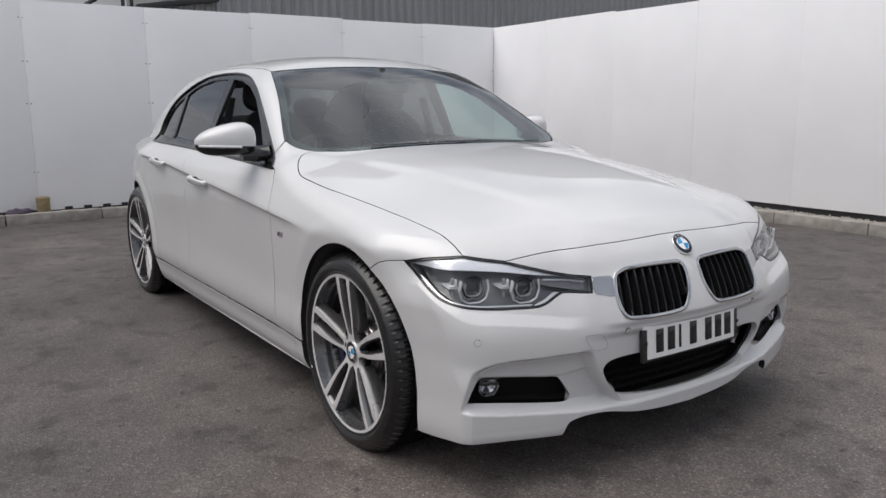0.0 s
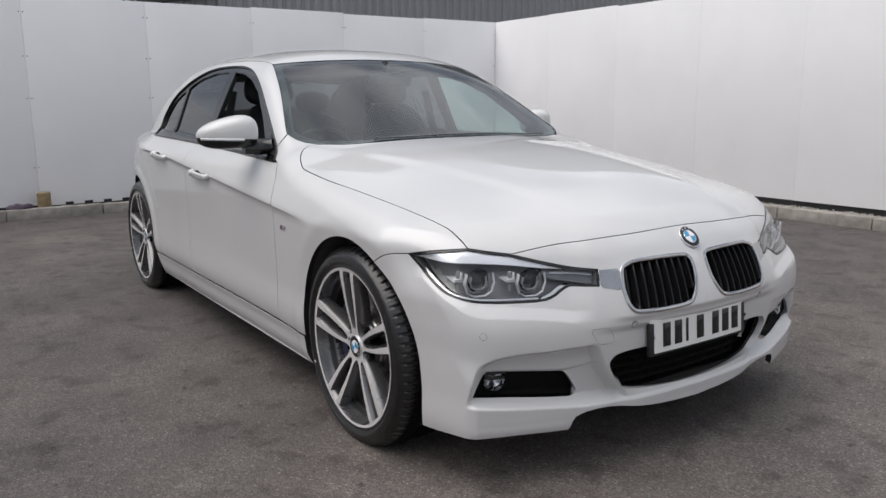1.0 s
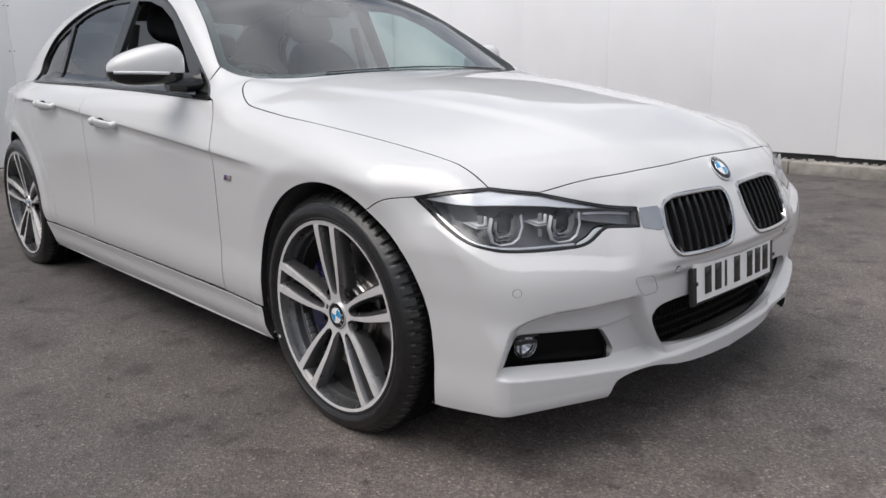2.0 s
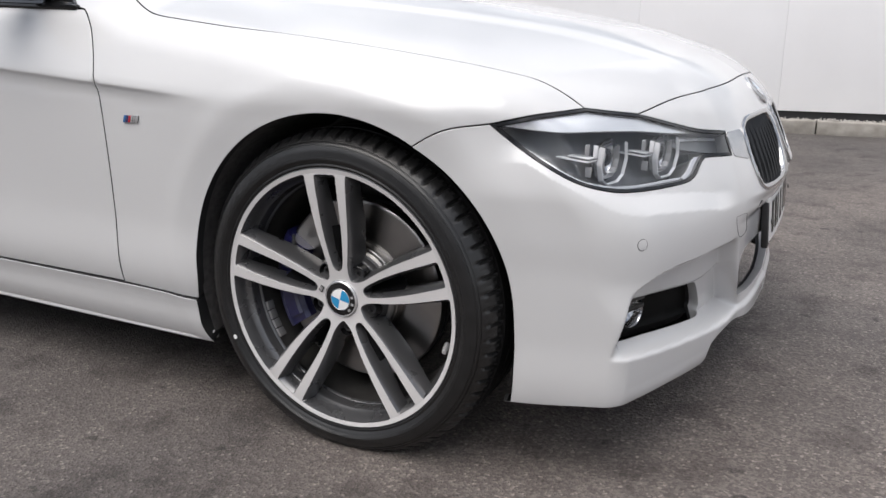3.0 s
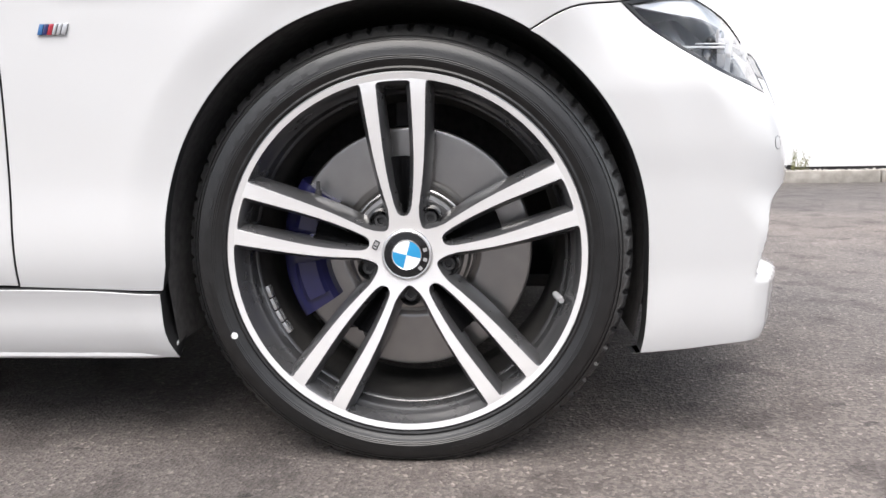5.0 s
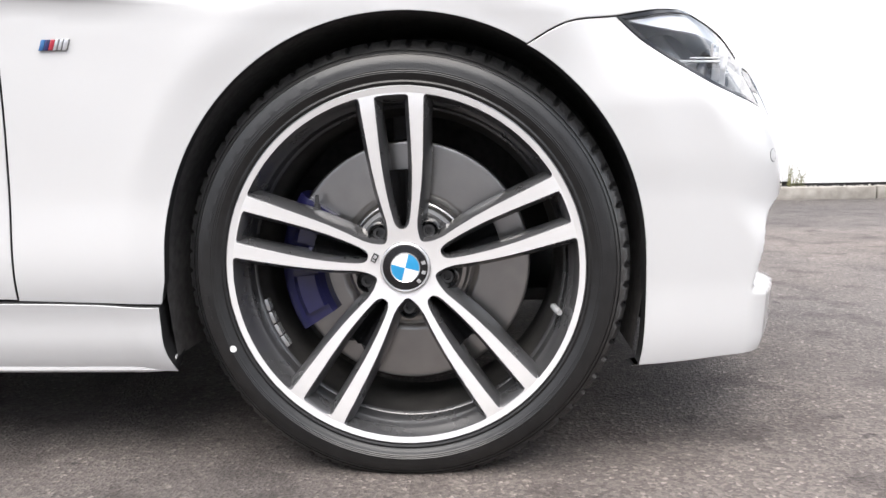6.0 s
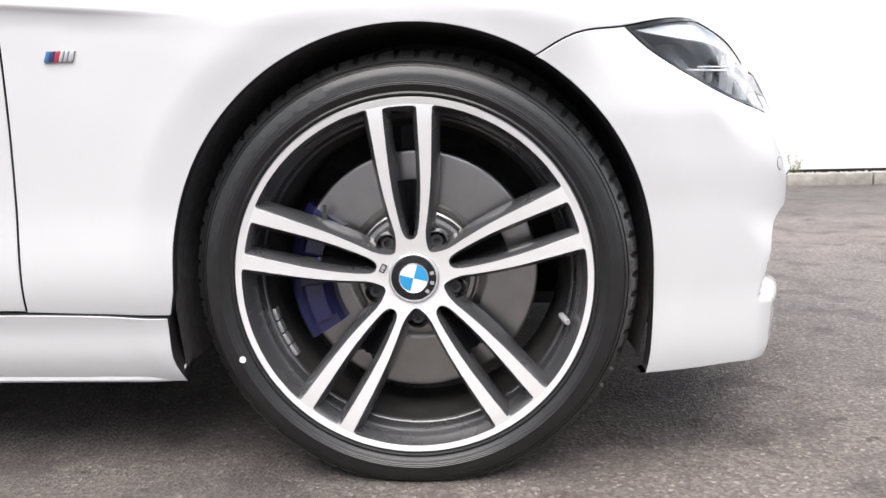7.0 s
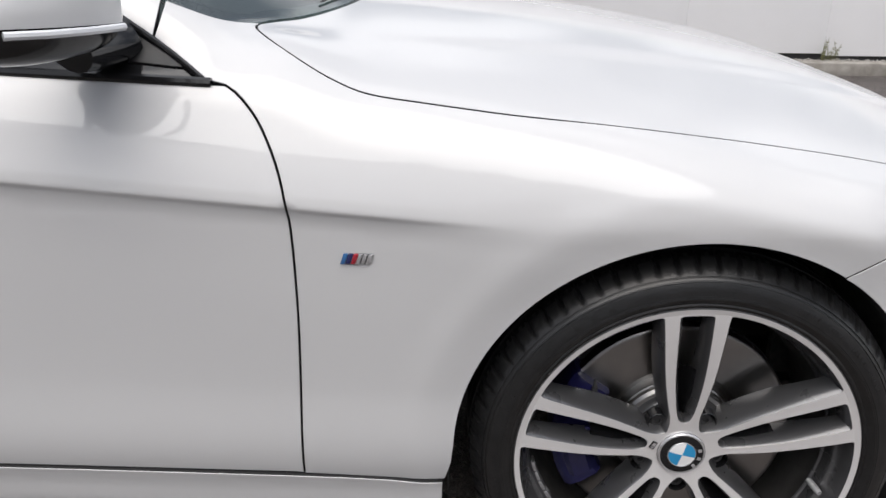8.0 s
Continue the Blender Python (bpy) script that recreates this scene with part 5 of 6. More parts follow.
part("engine_bay", bm, GAP, car, "dark engine bay")


# ---- wheels ----
HUB_Z, RIM_R, TYRE_R = 0.326, 0.2655, 0.3355
FLAT_Z = (HUB_Z - 0.0005) / 1.034            # where the tyre rests on the ground
FACE = -0.125                               # outer face of the rim, from the wheel's middle
RING_IN = 0.2548                            # inner edge of the bright ring
DISH = 0.023                                # how far the middle lies behind the rim

wall_line = curve((0.256, -0.108), (0.262, -0.118), (0.2665, -0.1262), (0.2695, -0.1275), (0.2725, -0.1262), (0.276, -0.1290), (0.282, -0.1318), (0.289, -0.1330), (0.296, -0.1322), (0.303, -0.1298), (0.310, -0.1255), (0.317, -0.1190), (0.3235, -0.1105), (0.3285, -0.101), (0.3320, -0.092))


def tyre_mesh():
    bm = bmesh.new()
    radii = [0.256, 0.262, 0.2665, 0.2695, 0.2722, 0.2732, 0.276, 0.279]
    half = [(r, float(wall_line(r))) for r in radii]
    # fine moulded ribs low on the wall, two steps in the middle, then the shoulder
    half += [(0.2805 + 0.0012 * k, float(wall_line(0.2805 + 0.0012 * k)) - (0.0007 if k % 2 else 0.0)) for k in range(6)]
    half += [(r, float(wall_line(r)) + d) for r, d in ((0.2885, 0), (0.2935, 0), (0.3000, 0), (0.3060, 0), (0.3066, 0.0012), (0.3078, 0.0012), (0.3084, 0), (0.3115, 0), (0.3121, 0.0012), (0.3133, 0.0012), (0.3139, -0.0004), (0.3185, 0), (0.3225, 0), (0.3265, 0), (0.3298, 0), (0.3320, 0))]
    half += [(0.3338, -0.082), (0.3345, -0.074), (0.328, -0.0735), (0.328, -0.0655), (0.3352, -0.065), (TYRE_R, -0.028), (0.328, -0.0275), (0.328, -0.0195), (TYRE_R, -0.019)]
    prof = half + [(r, -w) for r, w in half[::-1]]
    segs = 630
    rings = lathe(bm, prof, segs)
    for k, ring in enumerate(rings):
        groove = k % 9 in (0, 1)
        fine = k % 9 == 5
        for i, v in enumerate(ring):
            r, w = prof[i]
            if r > 0.3180 and abs(w) > 0.074:
                depth = min(1.0, (r - 0.3180) / 0.009)
                f = (r - depth * (0.0055 if groove else 0.0008 if fine else 0.0)) / r
                v.co.x *= f
                v.co.z *= f
                if groove:
                    v.co.y *= 1 - 0.02 * depth
            if v.co.z < -FLAT_Z:
                v.co.y *= 1 + 0.25 * (-FLAT_Z - v.co.z) / 0.0125 * 0.15
                v.co.z = -FLAT_Z
    bmesh.ops.recalc_face_normals(bm, faces=bm.faces)
    for f in bm.faces:
        c = f.calc_center_median()
        f.material_index = 1 if math.hypot(c.x, c.z) > 0.3325 or c.y > 0 else 0
    return bm


def raised_mark(w, r0, r1, h):
    """A plain raised bar, one of those that stand where the tyre's wall carries writing."""
    bm = bmesh.new()
    vs = [bm.verts.new((r * math.cos(radians(t)), float(wall_line(r)) + 0.0004 - d, r * math.sin(radians(t)))) for d in (0, h) for r, t in ((r0, -w / 2), (r1, -w / 2), (r1, w / 2), (r0, w / 2))]
    for f in ((4, 5, 6, 7), (0, 1, 5, 4), (1, 2, 6, 5), (2, 3, 7, 6), (3, 0, 4, 7)):
        bm.faces.new([vs[i] for i in f])
    bmesh.ops.recalc_face_normals(bm, faces=bm.faces)
    return bm


MARKS = ((172, 112, 11, 0.2905, 0.3045, 0.0011), (-28, -62, 7, 0.2905, 0.3045, 0.0011), (64, 57, 4, 0.2945, 0.2990, 0.0013), (55, 48, 4, 0.2945, 0.2990, 0.0013), (45, 37, 5, 0.2945, 0.2990, 0.0013), (35, 27, 5, 0.2945, 0.2990, 0.0013), (-70, -78, 6, 0.2945, 0.2985, 0.0013), (196, 186, 3, 0.2935, 0.2990, 0.0013))


def rim_mesh():
    bm = bmesh.new()
    lathe(bm, [(0.258, FACE + 0.014), (0.2635, FACE + 0.006), (RIM_R, FACE + 0.001), (0.2648, FACE - 0.0014), (0.2632, FACE - 0.0020)], 180, mat=1)
    lathe(bm, [(0.2632, FACE - 0.0020), (0.2590, FACE - 0.0010), (RING_IN, FACE)], 180, mat=0)
    barrel = [(RING_IN, FACE), (0.2542, FACE + 0.0015), (0.2500, FACE + 0.020), (0.2462, FACE + 0.034), (0.2440, FACE + 0.0365), (0.2428, FACE + 0.0385), (0.2422, FACE + 0.046), (0.2395, FACE + 0.0585), (0.2368, FACE + 0.061), (0.2360, FACE + 0.064)]
    lathe(bm, barrel, 180, mat=1)
    lathe(bm, [(0.2360, FACE + 0.064), (0.2345, FACE + 0.084), (0.2290, FACE + 0.092), (0.2270, 0.02), (0.2300, 0.075), (0.2480, 0.095), (0.258, 0.106)], 120, mat=2)
    lathe(bm, [(0.258, 0.106), (0.26, 0.08), (0.248, 0.05), (0.248, -0.06), (0.258, FACE + 0.014)], 96, mat=1)
    bmesh.ops.recalc_face_normals(bm, faces=bm.faces)
    return bm


def dish(r):
    """Depth of the bright face behind the rim, by radius."""
    return DISH * float(np.clip(1 - (r - 0.04) / 0.205, 0, 1)) ** 1.25


slot_half = curve((0.058, 0.0045), (0.062, 0.0085), (0.068, 0.0112), (0.082, 0.0143), (0.10, 0.0172), (0.125, 0.0202), (0.152, 0.0222), (0.2, 0.0238), (0.252, 0.0248))
arm_out = curve((0.064, 0.0215), (0.075, 0.0240), (0.10, 0.0292), (0.125, 0.0337), (0.152, 0.0374), (0.2, 0.0422), (0.24, 0.0458), (0.26, 0.0480))


def spoke_mesh():
    """A double spoke running up along z: a bright turned face with a long slot, sloping dark flanks."""
    def along(z0, z1, n):
        return [z0 + (z1 - z0) * k / n for k in range(n + 1)]

    def turned(a, r):
        return (r * math.sin(radians(a)), r * math.cos(radians(a)))
    zs = along(0.070, 0.246, 24)
    side = [turned(36, 0.0465), turned(31, 0.0480), turned(26, 0.0530), turned(21.5, 0.0605)] + [(float(arm_out(z)), z) for z in zs]
    x = float(arm_out(0.2495)) + 0.0012
    side += [(x, 0.2490)]
    a1 = math.degrees(math.atan2(side[-1][0], side[-1][1])) + 0.7
    top = [turned(a, RING_IN) for a in np.linspace(a1, -a1, 18)]
    hub = [turned(a, 0.040) for a in np.linspace(-36, 36, 16)]
    outer = hub + side + top + [(-x_, z_) for x_, z_ in side[::-1]]
    walls = (list(range(len(hub), len(hub) + len(side) + 1)), list(range(len(hub) + len(side) + len(top) - 1, len(outer))))
    sz = [0.0575] + along(0.0585, 0.070, 6) + along(0.076, 0.247, 22)
    right = [(float(slot_half(z)) if z > 0.058 else 0.0, z) for z in sz]
    end = [(float(slot_half(0.25)) - 0.0008, 0.2495), (float(slot_half(0.25)) - 0.003, 0.2508)]
    tip = [(x_, math.sqrt(0.2522 ** 2 - x_ * x_)) for x_ in np.linspace(0.019, -0.019, 9)]
    slot = right + end + tip + [(-x_, z_) for x_, z_ in end[::-1]] + [(-x_, z_) for x_, z_ in right[:0:-1]]
    loops = [np.array(outer), np.array(slot)]
    gx, gy = np.meshgrid(np.arange(-0.06, 0.06, 0.005), np.arange(0.042, 0.255, 0.006))
    g = np.stack([gx.ravel(), gy.ravel()], -1)
    g = g[inside_loops(g, loops)]
    ring = np.vstack(loops)
    g = g[(np.linalg.norm(g[:, None] - ring[None], axis=2).min(1) > 0.003)]
    pts = np.vstack([ring, g])
    n0, n1 = len(outer), len(slot)
    edges = [(i, (i + 1) % n0) for i in range(n0)] + [(n0 + i, n0 + (i + 1) % n1) for i in range(n1)]
    out = delaunay_2d_cdt([Vector(p) for p in pts], edges, [], 0, 1e-8)
    q = np.array([tuple(v) for v in out[0]])
    bm = bmesh.new()
    vs = [bm.verts.new((x_, FACE + dish(math.hypot(x_, z_)), z_)) for x_, z_ in q]
    where = {}
    for k, orig in enumerate(out[3]):
        for o in orig:
            where[o] = k
    for t in out[2]:
        if inside_loops(q[list(t)].mean(0)[None], loops)[0]:
            bm.faces.new([vs[i] for i in t]).material_index = 0

    def wall(index, rows, closed_, base, inward):
        """Drops a sloping wall from a line of the face's edge: rows of (sideways, down)."""
        line = [vs[where[base + i]] for i in index]
        p = np.array([(v.co.x, v.co.z) for v in line])
        if closed_:
            t = np.roll(p, -1, 0) - np.roll(p, 1, 0)
        else:
            t = np.gradient(p, axis=0)
        o = np.stack([t[:, 1], -t[:, 0]], -1)
        o /= np.maximum(np.linalg.norm(o, axis=1), 1e-9)[:, None]
        o *= inward
        prev = line
        for side_, down in rows:
            here = []
            for k, v in enumerate(line):
                r = math.hypot(*p[k])
                w = side_
                if closed_:
                    w = min(side_, 0.62 * max(0.0005, abs(p[k][0]))) if p[k][1] < 0.24 else side_
                thin = 1 - 0.25 * float(step01(r, 0.15, 0.25))
                here.append(bm.verts.new((p[k][0] + o[k][0] * w, v.co.y + down * thin, p[k][1] + o[k][1] * w)))
            n = len(line)
            for k in range(n if closed_ else n - 1):
                j = (k + 1) % n
                bm.faces.new((prev[k], prev[j], here[j], here[k])).material_index = 1
            prev = here
    rows = ((0.0004, 0.0005), (0.0016, 0.0022), (0.0068, 0.017), (0.0105, 0.036), (0.0105, 0.050))
    wall(walls[0], rows, False, 0, 1)
    wall(walls[1], rows, False, 0, 1)
    wall(list(range(n1)), ((0.0004, 0.0005), (0.0015, 0.0022), (0.0052, 0.013), (0.0074, 0.020), (0.0088, 0.044)), True, n0, -1)
    bmesh.ops.recalc_face_normals(bm, faces=bm.faces)
    return bm


def web_mesh():
    """The narrow gloss-black web deep in the inner part of a slot."""
    bm = bmesh.new()
    prev = None
    for z in np.linspace(0.060, 0.145, 10):
        w = 0.003 + 0.085 * (z - 0.06)
        y = FACE + dish(z) + 0.022 + 0.10 * (z - 0.06)
        row = [bm.verts.new((x, yy, z)) for x, yy in ((-w - 0.004, y - 0.008), (-w, y), (-w * 0.5, y + 0.012), (0, y + 0.004), (w * 0.5, y + 0.012), (w, y), (w + 0.004, y - 0.008))]
        if prev:
            for i in range(6):
                bm.faces.new((prev[i], prev[i + 1], row[i + 1], row[i]))
        prev = row
    bmesh.ops.recalc_face_normals(bm, faces=bm.faces)
    return bm


def hub_mesh():
    """The bright ring round the centre badge, and the dark pad behind the five bolt wells."""
    bm = bmesh.new()
    y = FACE + dish(0.040)
    lathe(bm, [(0.0372, y + 0.010), (0.0376, y + 0.0012), (0.0382, y), (0.0402, y)], 90, mat=0)
    lathe(bm, [(0.0455, y + 0.030), (0.078, y + 0.032), (0.084, y + 0.040), (0.086, y + 0.060), (0.0, y + 0.062)], 90, mat=1)
    lathe(bm, [(0.0402, y + 0.002), (0.0455, y + 0.030)], 90, mat=1)
    bmesh.ops.recalc_face_normals(bm, faces=bm.faces)
    return bm


def bolt_mesh():
    bm = bmesh.new()
    lathe(bm, [(0.0180, 0.018), (0.0166, 0.001), (0.0152, 0.0), (0.0146, 0.020), (0.0, 0.020)], 28, mat=0)
    lathe(bm, [(0.0105, 0.019), (0.0105, 0.008), (0.0092, 0.0065), (0.0055, 0.0065), (0.0050, 0.012), (0.0, 0.012)], 6 * 4, mat=1)
    bmesh.ops.recalc_face_normals(bm, faces=bm.faces)
    return bm


def disc_mesh():
    bm = bmesh.new()
    lathe(bm, [(0.102, -0.030), (0.106, -0.0330), (0.1085, -0.0336)] + [(0.110 + 0.0025 * k, -0.0345 + 0.00002 * (k % 2)) for k in range(30)] + [(0.1845, -0.0340), (0.186, -0.0336), (0.1880, -0.032), (0.1880, -0.010), (0.102, -0.010)], 120, mat=0)
    lathe(bm, [(0.102, -0.030), (0.098, -0.036), (0.097, -0.044), (0.0945, -0.0455), (0.094, -0.053), (0.090, -0.058), (0.080, -0.060), (0.076, -0.0615), (0.0, -0.0615)], 80, mat=0)
    bmesh.ops.recalc_face_normals(bm, faces=bm.faces)
    return bm


def caliper_mesh():
    bm = bmesh.new()
    prof = [(0.130, -0.03), (0.134, -0.052), (0.142, -0.060), (0.172, -0.062), (0.190, -0.058), (0.199, -0.048), (0.201, -0.01), (0.198, 0.03)]
    lathe(bm, prof, 26, mat=0, arc=(146, 212))
    lathe(bm, [(0.142, -0.0615), (0.147, -0.0675), (0.174, -0.0685), (0.182, -0.0605)], 10, mat=0, arc=(150, 168))
    lathe(bm, [(0.142, -0.0615), (0.147, -0.0675), (0.174, -0.0685), (0.182, -0.0605)], 10, mat=0, arc=(186, 206))
    for a in (146, 212):
        c, s = math.cos(radians(a)), math.sin(radians(a))
        bm.faces.new([bm.verts.new((r * c, w, r * s)) for r, w in prof])
    box(bm, -0.150, -0.142, -0.083, -0.075, 0.012, 0.030, 0.002)
    bmesh.ops.recalc_face_normals(bm, faces=bm.faces)
    return bm


TURN_DEG = 2.7


WHEEL_SIZE = 1.034                          # the drawing's radii are for a slightly smaller wheel


def part_data(name, bm, mats):
    for v in bm.verts:
        v.co.x, v.co.z = v.co.x * WHEEL_SIZE, v.co.z * WHEEL_SIZE
    data = bpy.data.meshes.new(name)
    bm.to_mesh(data)
    bm.free()
    data.polygons.foreach_set("use_smooth", [True] * len(data.polygons))
    data.set_sharp_from_angle(angle=radians(35))
    for m in mats:
        data.materials.append(m)
    return data


def small(build):
    bm = bmesh.new()
    build(bm)
    bmesh.ops.recalc_face_normals(bm, faces=bm.faces)
    return bm


WHEEL = {
    "rim": part_data("wheel", rim_mesh(), [MACHINED, WHEEL_GREY, DUST_AND_SHADE]),
    "tyre": part_data("tyre", tyre_mesh(), [RUBBER, TREAD]),
    **{"mark%d" % k: part_data("tyre_mark", raised_mark(abs(a1 - a0) / count * 0.62, r0, r1, h), [RUBBER]) for k, (a0, a1, count, r0, r1, h) in enumerate(MARKS)},
    "arms": part_data("spoke", spoke_mesh(), [MACHINED, WHEEL_GREY]),
    "web": part_data("spoke_web", web_mesh(), [GLOSS_BLACK]),
    "hub": part_data("hub", hub_mesh(), [MACHINED, WHEEL_GREY]),
    "bolt": part_data("wheel_bolt", bolt_mesh(), [GLOSS_BLACK, DARK_STEEL]),
    "disc": part_data("brake_disc", disc_mesh(), [STEEL]),
    "caliper": part_data("brake_caliper", caliper_mesh(), [CALIPER_BLUE]),
    "valve": part_data("valve", small(lambda b: (tube(b, [(0, 0, 0), (0, -0.006, 0), (0, -0.022, 0), (0, -0.030, 0)], [0.0052, 0.0056, 0.0054, 0.0042], 12))), [LAMP_BEZEL]),
    "weight": part_data("balance_weight", small(lambda b: [box(b, -0.004, 0.002, -0.010, 0.010, -0.0095 + 0.021 * k, 0.0095 + 0.021 * k, 0.001, Matrix.Rotation(0.0, 4, "Y")) for k in range(1)]), [SILVER]),
    "nipple": part_data("bleed_nipple", small(lambda b: tube(b, [(0, 0, 0), (0, 0, 0.012), (0, 0, 0.013), (0, 0, 0.026)], [0.005, 0.005, 0.003, 0.0025], 10)), [DARK_STEEL]),
    "tag": part_data("wheel_badge", small(lambda b: (box(b, -0.0065, 0.0065, 0.0, 0.0030, -0.0042, 0.0042, 0.0006, None, 0), box(b, -0.0050, -0.0022, -0.0004, 0.0, -0.0028, 0.0028, 0, None, 1), box(b, -0.0010, 0.0048, -0.0004, 0.0, -0.0028, 0.0028, 0, None, 1))), [GLOSS_BLACK, SILVER]),
    "dot": part_data("paint_dot", small(lambda b: lathe(b, [(0.0052, 0.0), (0.0050, -0.0006), (0.0, -0.0007)], 16)), [BADGE_WHITE]),
    "shield": part_data("dust_shield", small(lambda b: lathe(b, [(0.03, 0.0), (0.186, 0.0), (0.190, -0.006)], 60, arc=(-60, 200))), [DARK_STEEL]),
    "upright": part_data("wheel_carrier", small(lambda b: (lathe(b, [(0.0, -0.05), (0.055, -0.05), (0.06, 0.0), (0.05, 0.12), (0.0, 0.12)], 24), box(b, -0.03, 0.03, 0.03, 0.10, 0.0, 0.30, 0.01), box(b, -0.05, 0.04, 0.05, 0.30, -0.10, -0.06, 0.012))), [DARK_STEEL]),
}


def wheel(m, caliper_label):
    def put(name, key, parent, local=Matrix(), label=""):
        o = new(name, WHEEL[key])
        o.parent = parent
        o.matrix_basis = local
        return tagged(o, label)
    root = put("wheel", "rim", car, m, "grey alloy wheel with five bright double spokes")
    turn = Matrix.Rotation(radians(TURN_DEG), 4, "Y")
    ty = put("tyre", "tyre", root, Matrix(), "low black road tyre")
    for k, (a0, a1, count, r0, r1, h) in enumerate(MARKS):
        for j in range(count):
            put("tyre_mark", "mark%d" % k, ty, Matrix.Rotation(-radians(a0 + (a1 - a0) * (j + 0.5) / count), 4, "Y"))
    for k in range(5):
        r = Matrix.Rotation(radians(72 * k - TURN_DEG), 4, "Y")
        put("spoke", "arms", root, r)
        put("spoke_web", "web", root, r)
        a = radians(72 * k + 36 - TURN_DEG)
        put("wheel_bolt", "bolt", root, Matrix.Translation((0.0655 * math.sin(a), FACE + DISH + 0.007, 0.0655 * math.cos(a))))
    put("hub", "hub", root, Matrix.Rotation(radians(-TURN_DEG), 4, "Y"))
    put("brake_disc", "disc", root, Matrix(), "bright steel brake disc")
    put("brake_caliper", "caliper", root, Matrix(), caliper_label)
    put("bleed_nipple", "nipple", root, Matrix.Translation((-0.142, -0.066, 0.085)))
    put("dust_shield", "shield", root, Matrix.Translation((0, 0.01, 0)))
    put("wheel_carrier", "upright", root, Matrix())
    va = math.atan2(0.2605 - HUB_Z, 0.2175)
    put("valve", "valve", root, Matrix.Translation((0.2385 * math.cos(va), FACE + 0.050, 0.2385 * math.sin(va))) @ pose(0, 0, 0, 8, 0, 14), "bright metal valve")
    for k in range(4):
        a = radians(196 + 5.2 * k)
        put("balance_weight", "weight", root, Matrix.Translation((0.2425 * math.cos(a), FACE + 0.074, 0.2425 * math.sin(a))) @ Matrix.Rotation(-a, 4, "Y"))
    da = math.atan2(-0.118, -0.262)
    put("paint_dot", "dot", root, Matrix.Translation((0.2930 * math.cos(da), float(wall_line(0.2835)) - 0.0006, 0.2930 * math.sin(da))))
    put("wheel_badge", "tag", root, Matrix.Translation((-0.0472, FACE + dish(0.048) - 0.0026, 0.0155)) @ Matrix.Rotation(radians(-62), 4, "Y"), "small black wheel badge")
    rd = roundel(root, Matrix.Translation((0, FACE + dish(0.04) - 0.001, 0)) @ pose(0, 0, 0, 90, 0, 0) @ pose(0, 0, 0, 0, 0, -105), 0.0387, "round blue and white wheel centre")
    return root


Y_W = 0.765
wheel(pose(0, -Y_W, HUB_Z), "blue brake caliper")
wheel(pose(AXLE, -Y_W + 0.005, HUB_Z), "blue brake caliper")
wheel(pose(0, Y_W, HUB_Z, 0, 0, 180), "blue brake caliper")
wheel(pose(AXLE, Y_W - 0.005, HUB_Z, 0, 0, 180), "blue brake caliper")


# ---- inside the cabin ----
def seat_parts(y):
    bm = bmesh.new()
    blob(bm, -1.42, y, 0.50, 0.27, 0.25, 0.09, 3.2, lambda p: p + Vector((0, 0, 0.02 * (p.y / 0.25) ** 2)), 32, 18)
    st = part("front_seat", bm, CLOTH, car, "black leather front seat")
    bm = bmesh.new()
    blob(bm, 0, 0, 0.30, 0.075, 0.24, 0.34, 3.0, lambda p: Vector((p.x + 0.05 * (p.y / 0.24) ** 2, p.y * (1 - 0.18 * max(0, p.z) / 0.34), p.z)), 32, 22)
    bmesh.ops.transform(bm, matrix=pose(-1.68, y, 0.52, 0, -17, 0), verts=bm.verts)
    part("seat_back", bm, CLOTH, st)
    bm = bmesh.new()
    blob(bm, -1.885, y, 1.215, 0.055, 0.135, 0.095, 2.7, lambda p: Vector((p.x - 0.2 * p.z, p.y * (1 - 0.12 * p.z / 0.095), p.z)), 28, 18)
    for s in (-0.055, 0.055):
        tube(bm, [(-1.86, y + s, 1.05), (-1.88, y + s, 1.16)], 0.007, 8)
    part("headrest", bm, CLOTH, st)


for y in (-0.37, 0.37):
    seat_parts(y)
bm = bmesh.new()
blob(bm, -2.45, 0, 0.52, 0.26, 0.62, 0.09, 3.5)
rear_seat = part("rear_seat", bm, CLOTH, car, "black leather rear bench")
bm = bmesh.new()
blob(bm, 0, 0, 0.30, 0.08, 0.62, 0.32, 3.5)
bmesh.ops.transform(bm, matrix=pose(-2.72, 0, 0.52, 0, -24, 0), verts=bm.verts)
part("bench_back", bm, CLOTH, rear_seat)
for y in (-0.38, 0.38):
    bm = bmesh.new()
    blob(bm, -2.93, y, 1.14, 0.05, 0.13, 0.075, 2.6)
    part("rear_headrest", bm, CLOTH, rear_seat)
bm = bmesh.new()
blob(bm, -0.98, 0, 0.80, 0.24, 0.70, 0.14, 3.6, lambda p: p + Vector((0.08 * (1 - (p.y / 0.7) ** 2), 0, -0.15 * p.x)), 40, 20)
blob(bm, -1.02, -0.37, 0.925, 0.10, 0.17, 0.035, 2.6)
box(bm, -1.16, -1.13, -0.12, 0.14, 0.86, 0.97, 0.008)
part("dashboard", bm, TRIM, car, "charcoal dashboard with hooded dials")
bm = bmesh.new()
rings = []
for k in range(40):
    a = 2 * math.pi * k / 40
    rings.append((0.185 * math.cos(a), 0.185 * math.sin(a), 0.0))
tube(bm, rings, 0.015, 10, True)
blob(bm, 0, 0, 0.01, 0.075, 0.075, 0.02, 2.3)
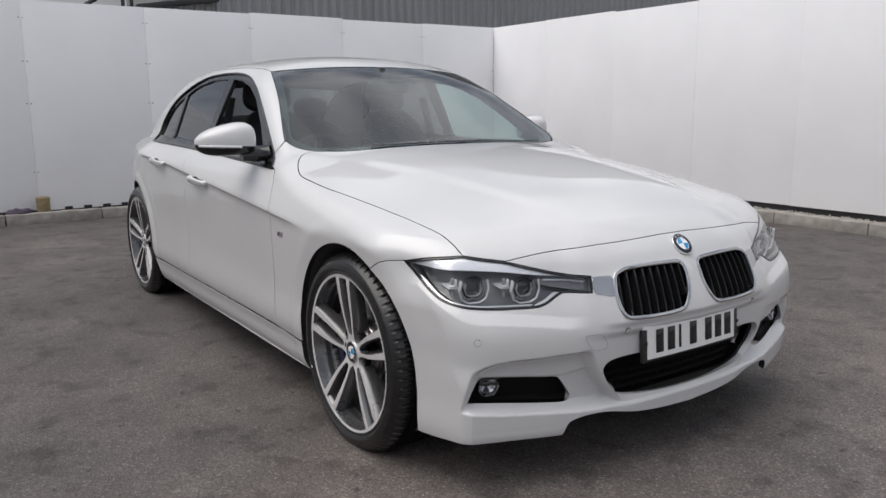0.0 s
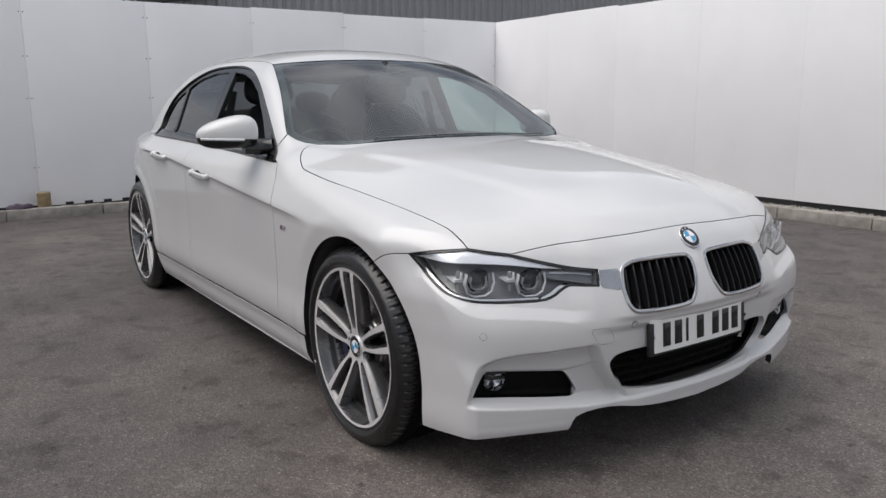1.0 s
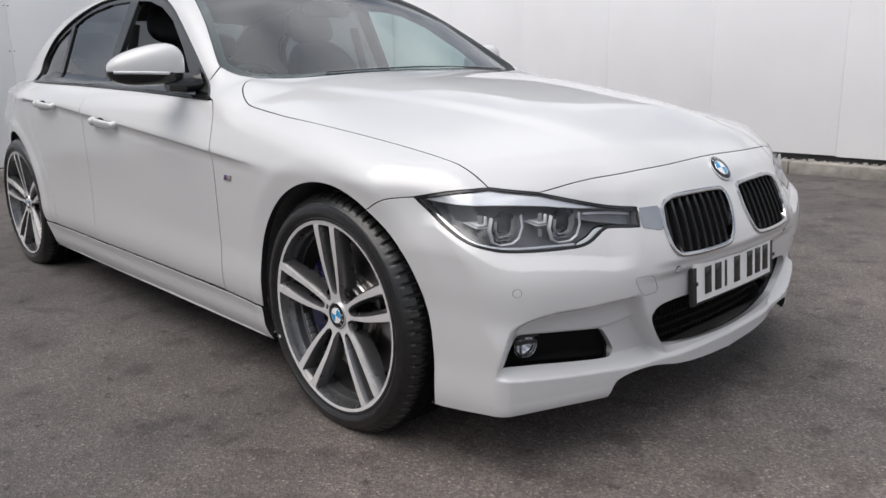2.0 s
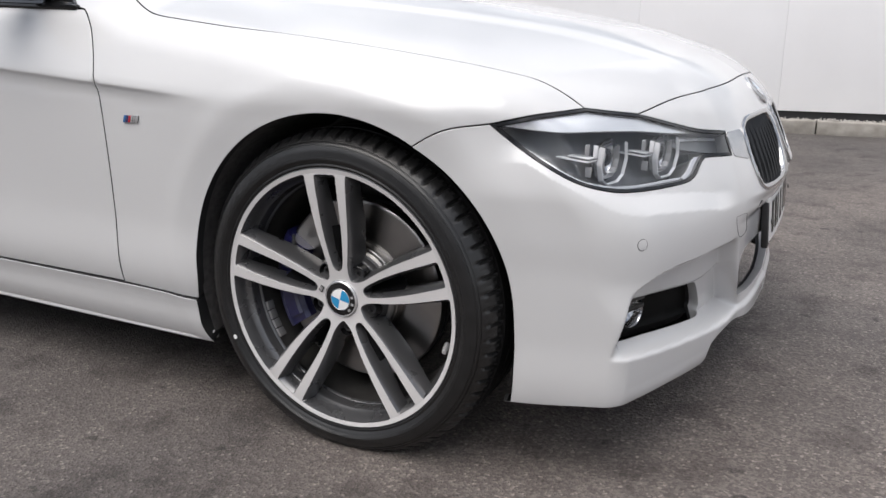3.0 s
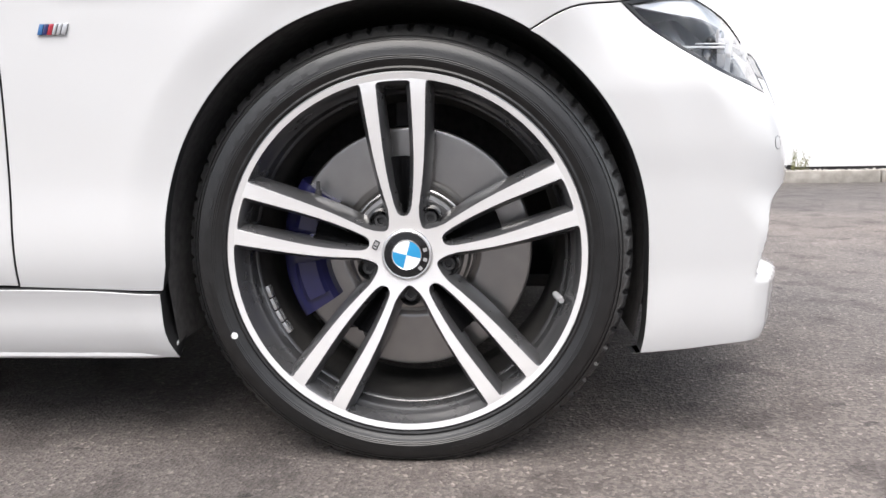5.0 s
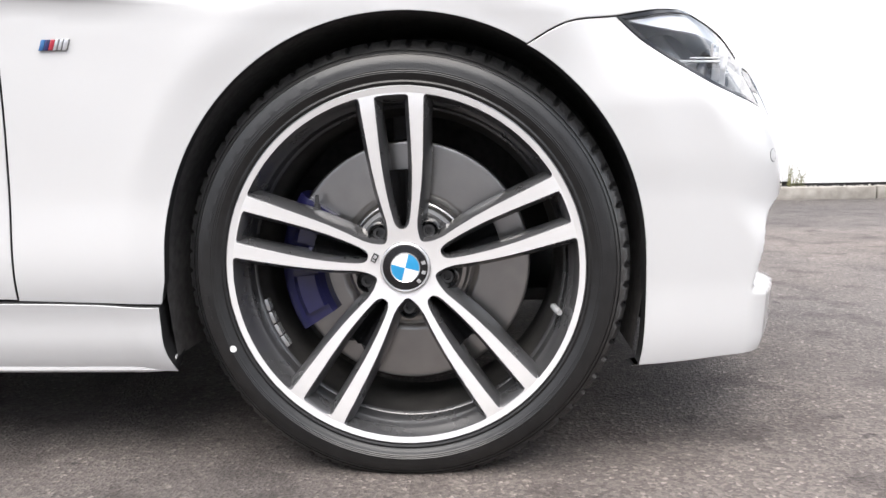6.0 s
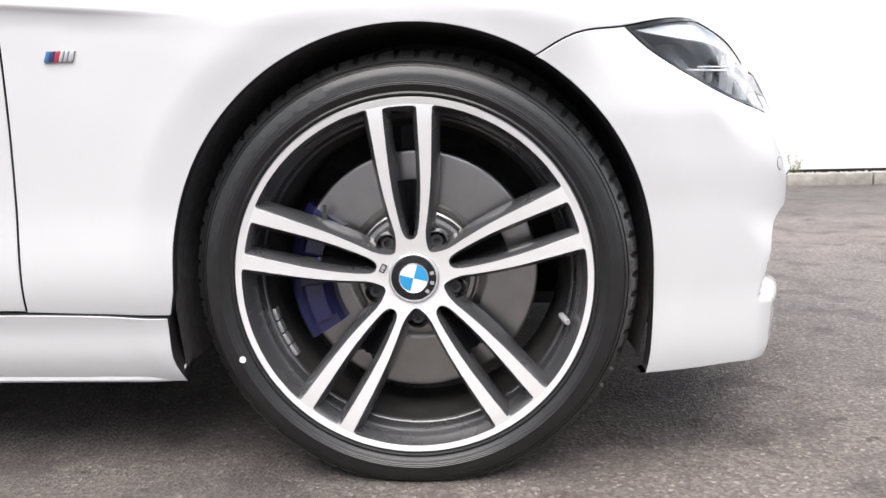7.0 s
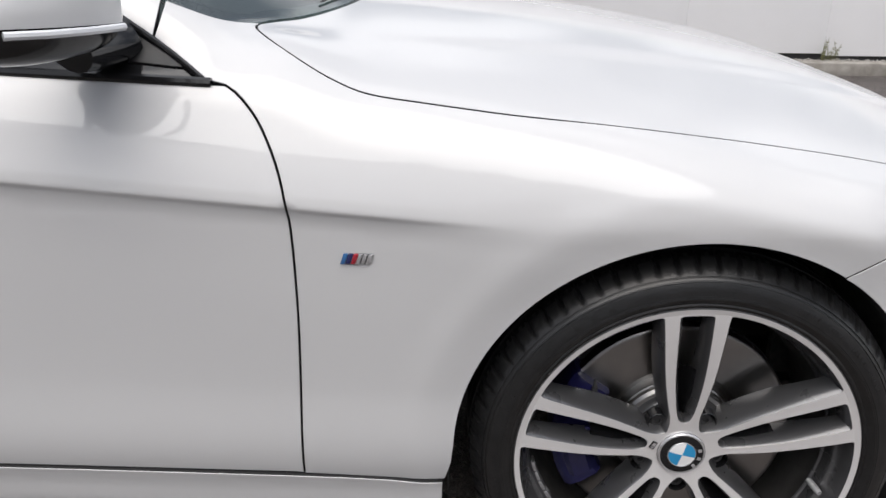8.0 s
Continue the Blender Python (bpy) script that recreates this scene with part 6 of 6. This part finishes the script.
for a in (0, 180, 270):
    c, s = math.cos(radians(a)), math.sin(radians(a))
    tube(bm, [(0.05 * c, 0.05 * s, 0.005), (0.18 * c, 0.18 * s, 0)], 0.014, 8)
bmesh.ops.transform(bm, matrix=pose(-1.30, -0.37, 0.84, 0, -66, 0) @ pose(0, 0, 0, 0, 0, 90), verts=bm.verts)
part("steering_wheel", bm, CLOTH, car, "black leather steering wheel")
bm = bmesh.new()
box(bm, -2.4, -0.72, -0.74, 0.74, 0.24, 0.27)
box(bm, -0.74, -0.70, -0.72, 0.72, 0.24, 0.90)
box(bm, -3.30, -2.95, -0.64, 0.64, 0.90, 0.98, 0.02)
box(bm, -1.9, -0.95, -0.10, 0.10, 0.27, 0.62, 0.03)
part("cabin_floor", bm, TRIM, car, "charcoal cabin floor, tunnel and parcel shelf")
for s in (1, -1):
    bm = bmesh.new()
    box(bm, -1.72, -0.72, -0.76 * s - 0.02, -0.76 * s + 0.02, 0.28, 0.905, 0.015)
    box(bm, -1.60, -0.95, -0.72 * s - 0.03, -0.72 * s + 0.03, 0.62, 0.68, 0.02)
    part("door_card", bm, TRIM, doors[0 if s == 1 else 1], "charcoal door lining")
    bm = bmesh.new()
    box(bm, -2.44, -1.76, -0.76 * s - 0.02, -0.76 * s + 0.02, 0.28, 0.915, 0.015)
    part("door_card", bm, TRIM, rear_doors[0 if s == 1 else 1], "charcoal door lining")
    bm = bmesh.new()
    tube(bm, [(-1.80, -0.60 * s, 1.20), (-1.79, -0.66 * s, 0.95), (-1.78, -0.69 * s, 0.6)], 0.022, 8, squash=0.15)
    part("seat_belt", bm, TRIM, car, "dark grey seat belt")
# roof lining just under the sheet
inner = np.vstack([screen_top[::-1], roof_edge, roof_rear]) * np.array([1, 0.97, 1])
panel("headliner", [closed(inner, flip(inner))], FROM_ABOVE, [HEADLINER], car, off=-0.03, gap=0.01, edge=0.004, step=0.05, label="pale grey roof lining")
bm = bmesh.new()
blob(bm, -1.20, 0.0, 1.245, 0.018, 0.125, 0.036, 3.2, lambda p: Vector((p.x, p.y, p.z)), 28, 14)
tube(bm, [(-1.21, 0, 1.26), (-1.25, 0, 1.34)], 0.014, 10)
part("rear_view_mirror", bm, GLOSS_BLACK, car, "black rear-view mirror")
# wipers, parked low at the foot of the windscreen
for pts in ([(-0.632, -0.42), (-0.598, -0.2), (-0.588, 0.12)], [(-0.592, 0.1), (-0.612, 0.35), (-0.665, 0.55)]):
    bm = bmesh.new()
    line = on_body(FROM_ABOVE, pts, 0.03, 0.001)
    tube(bm, [tuple(p) for p in line], 0.0022, 8)
    part("wiper", bm, SATIN_BLACK, car, "black wiper arm and blade")
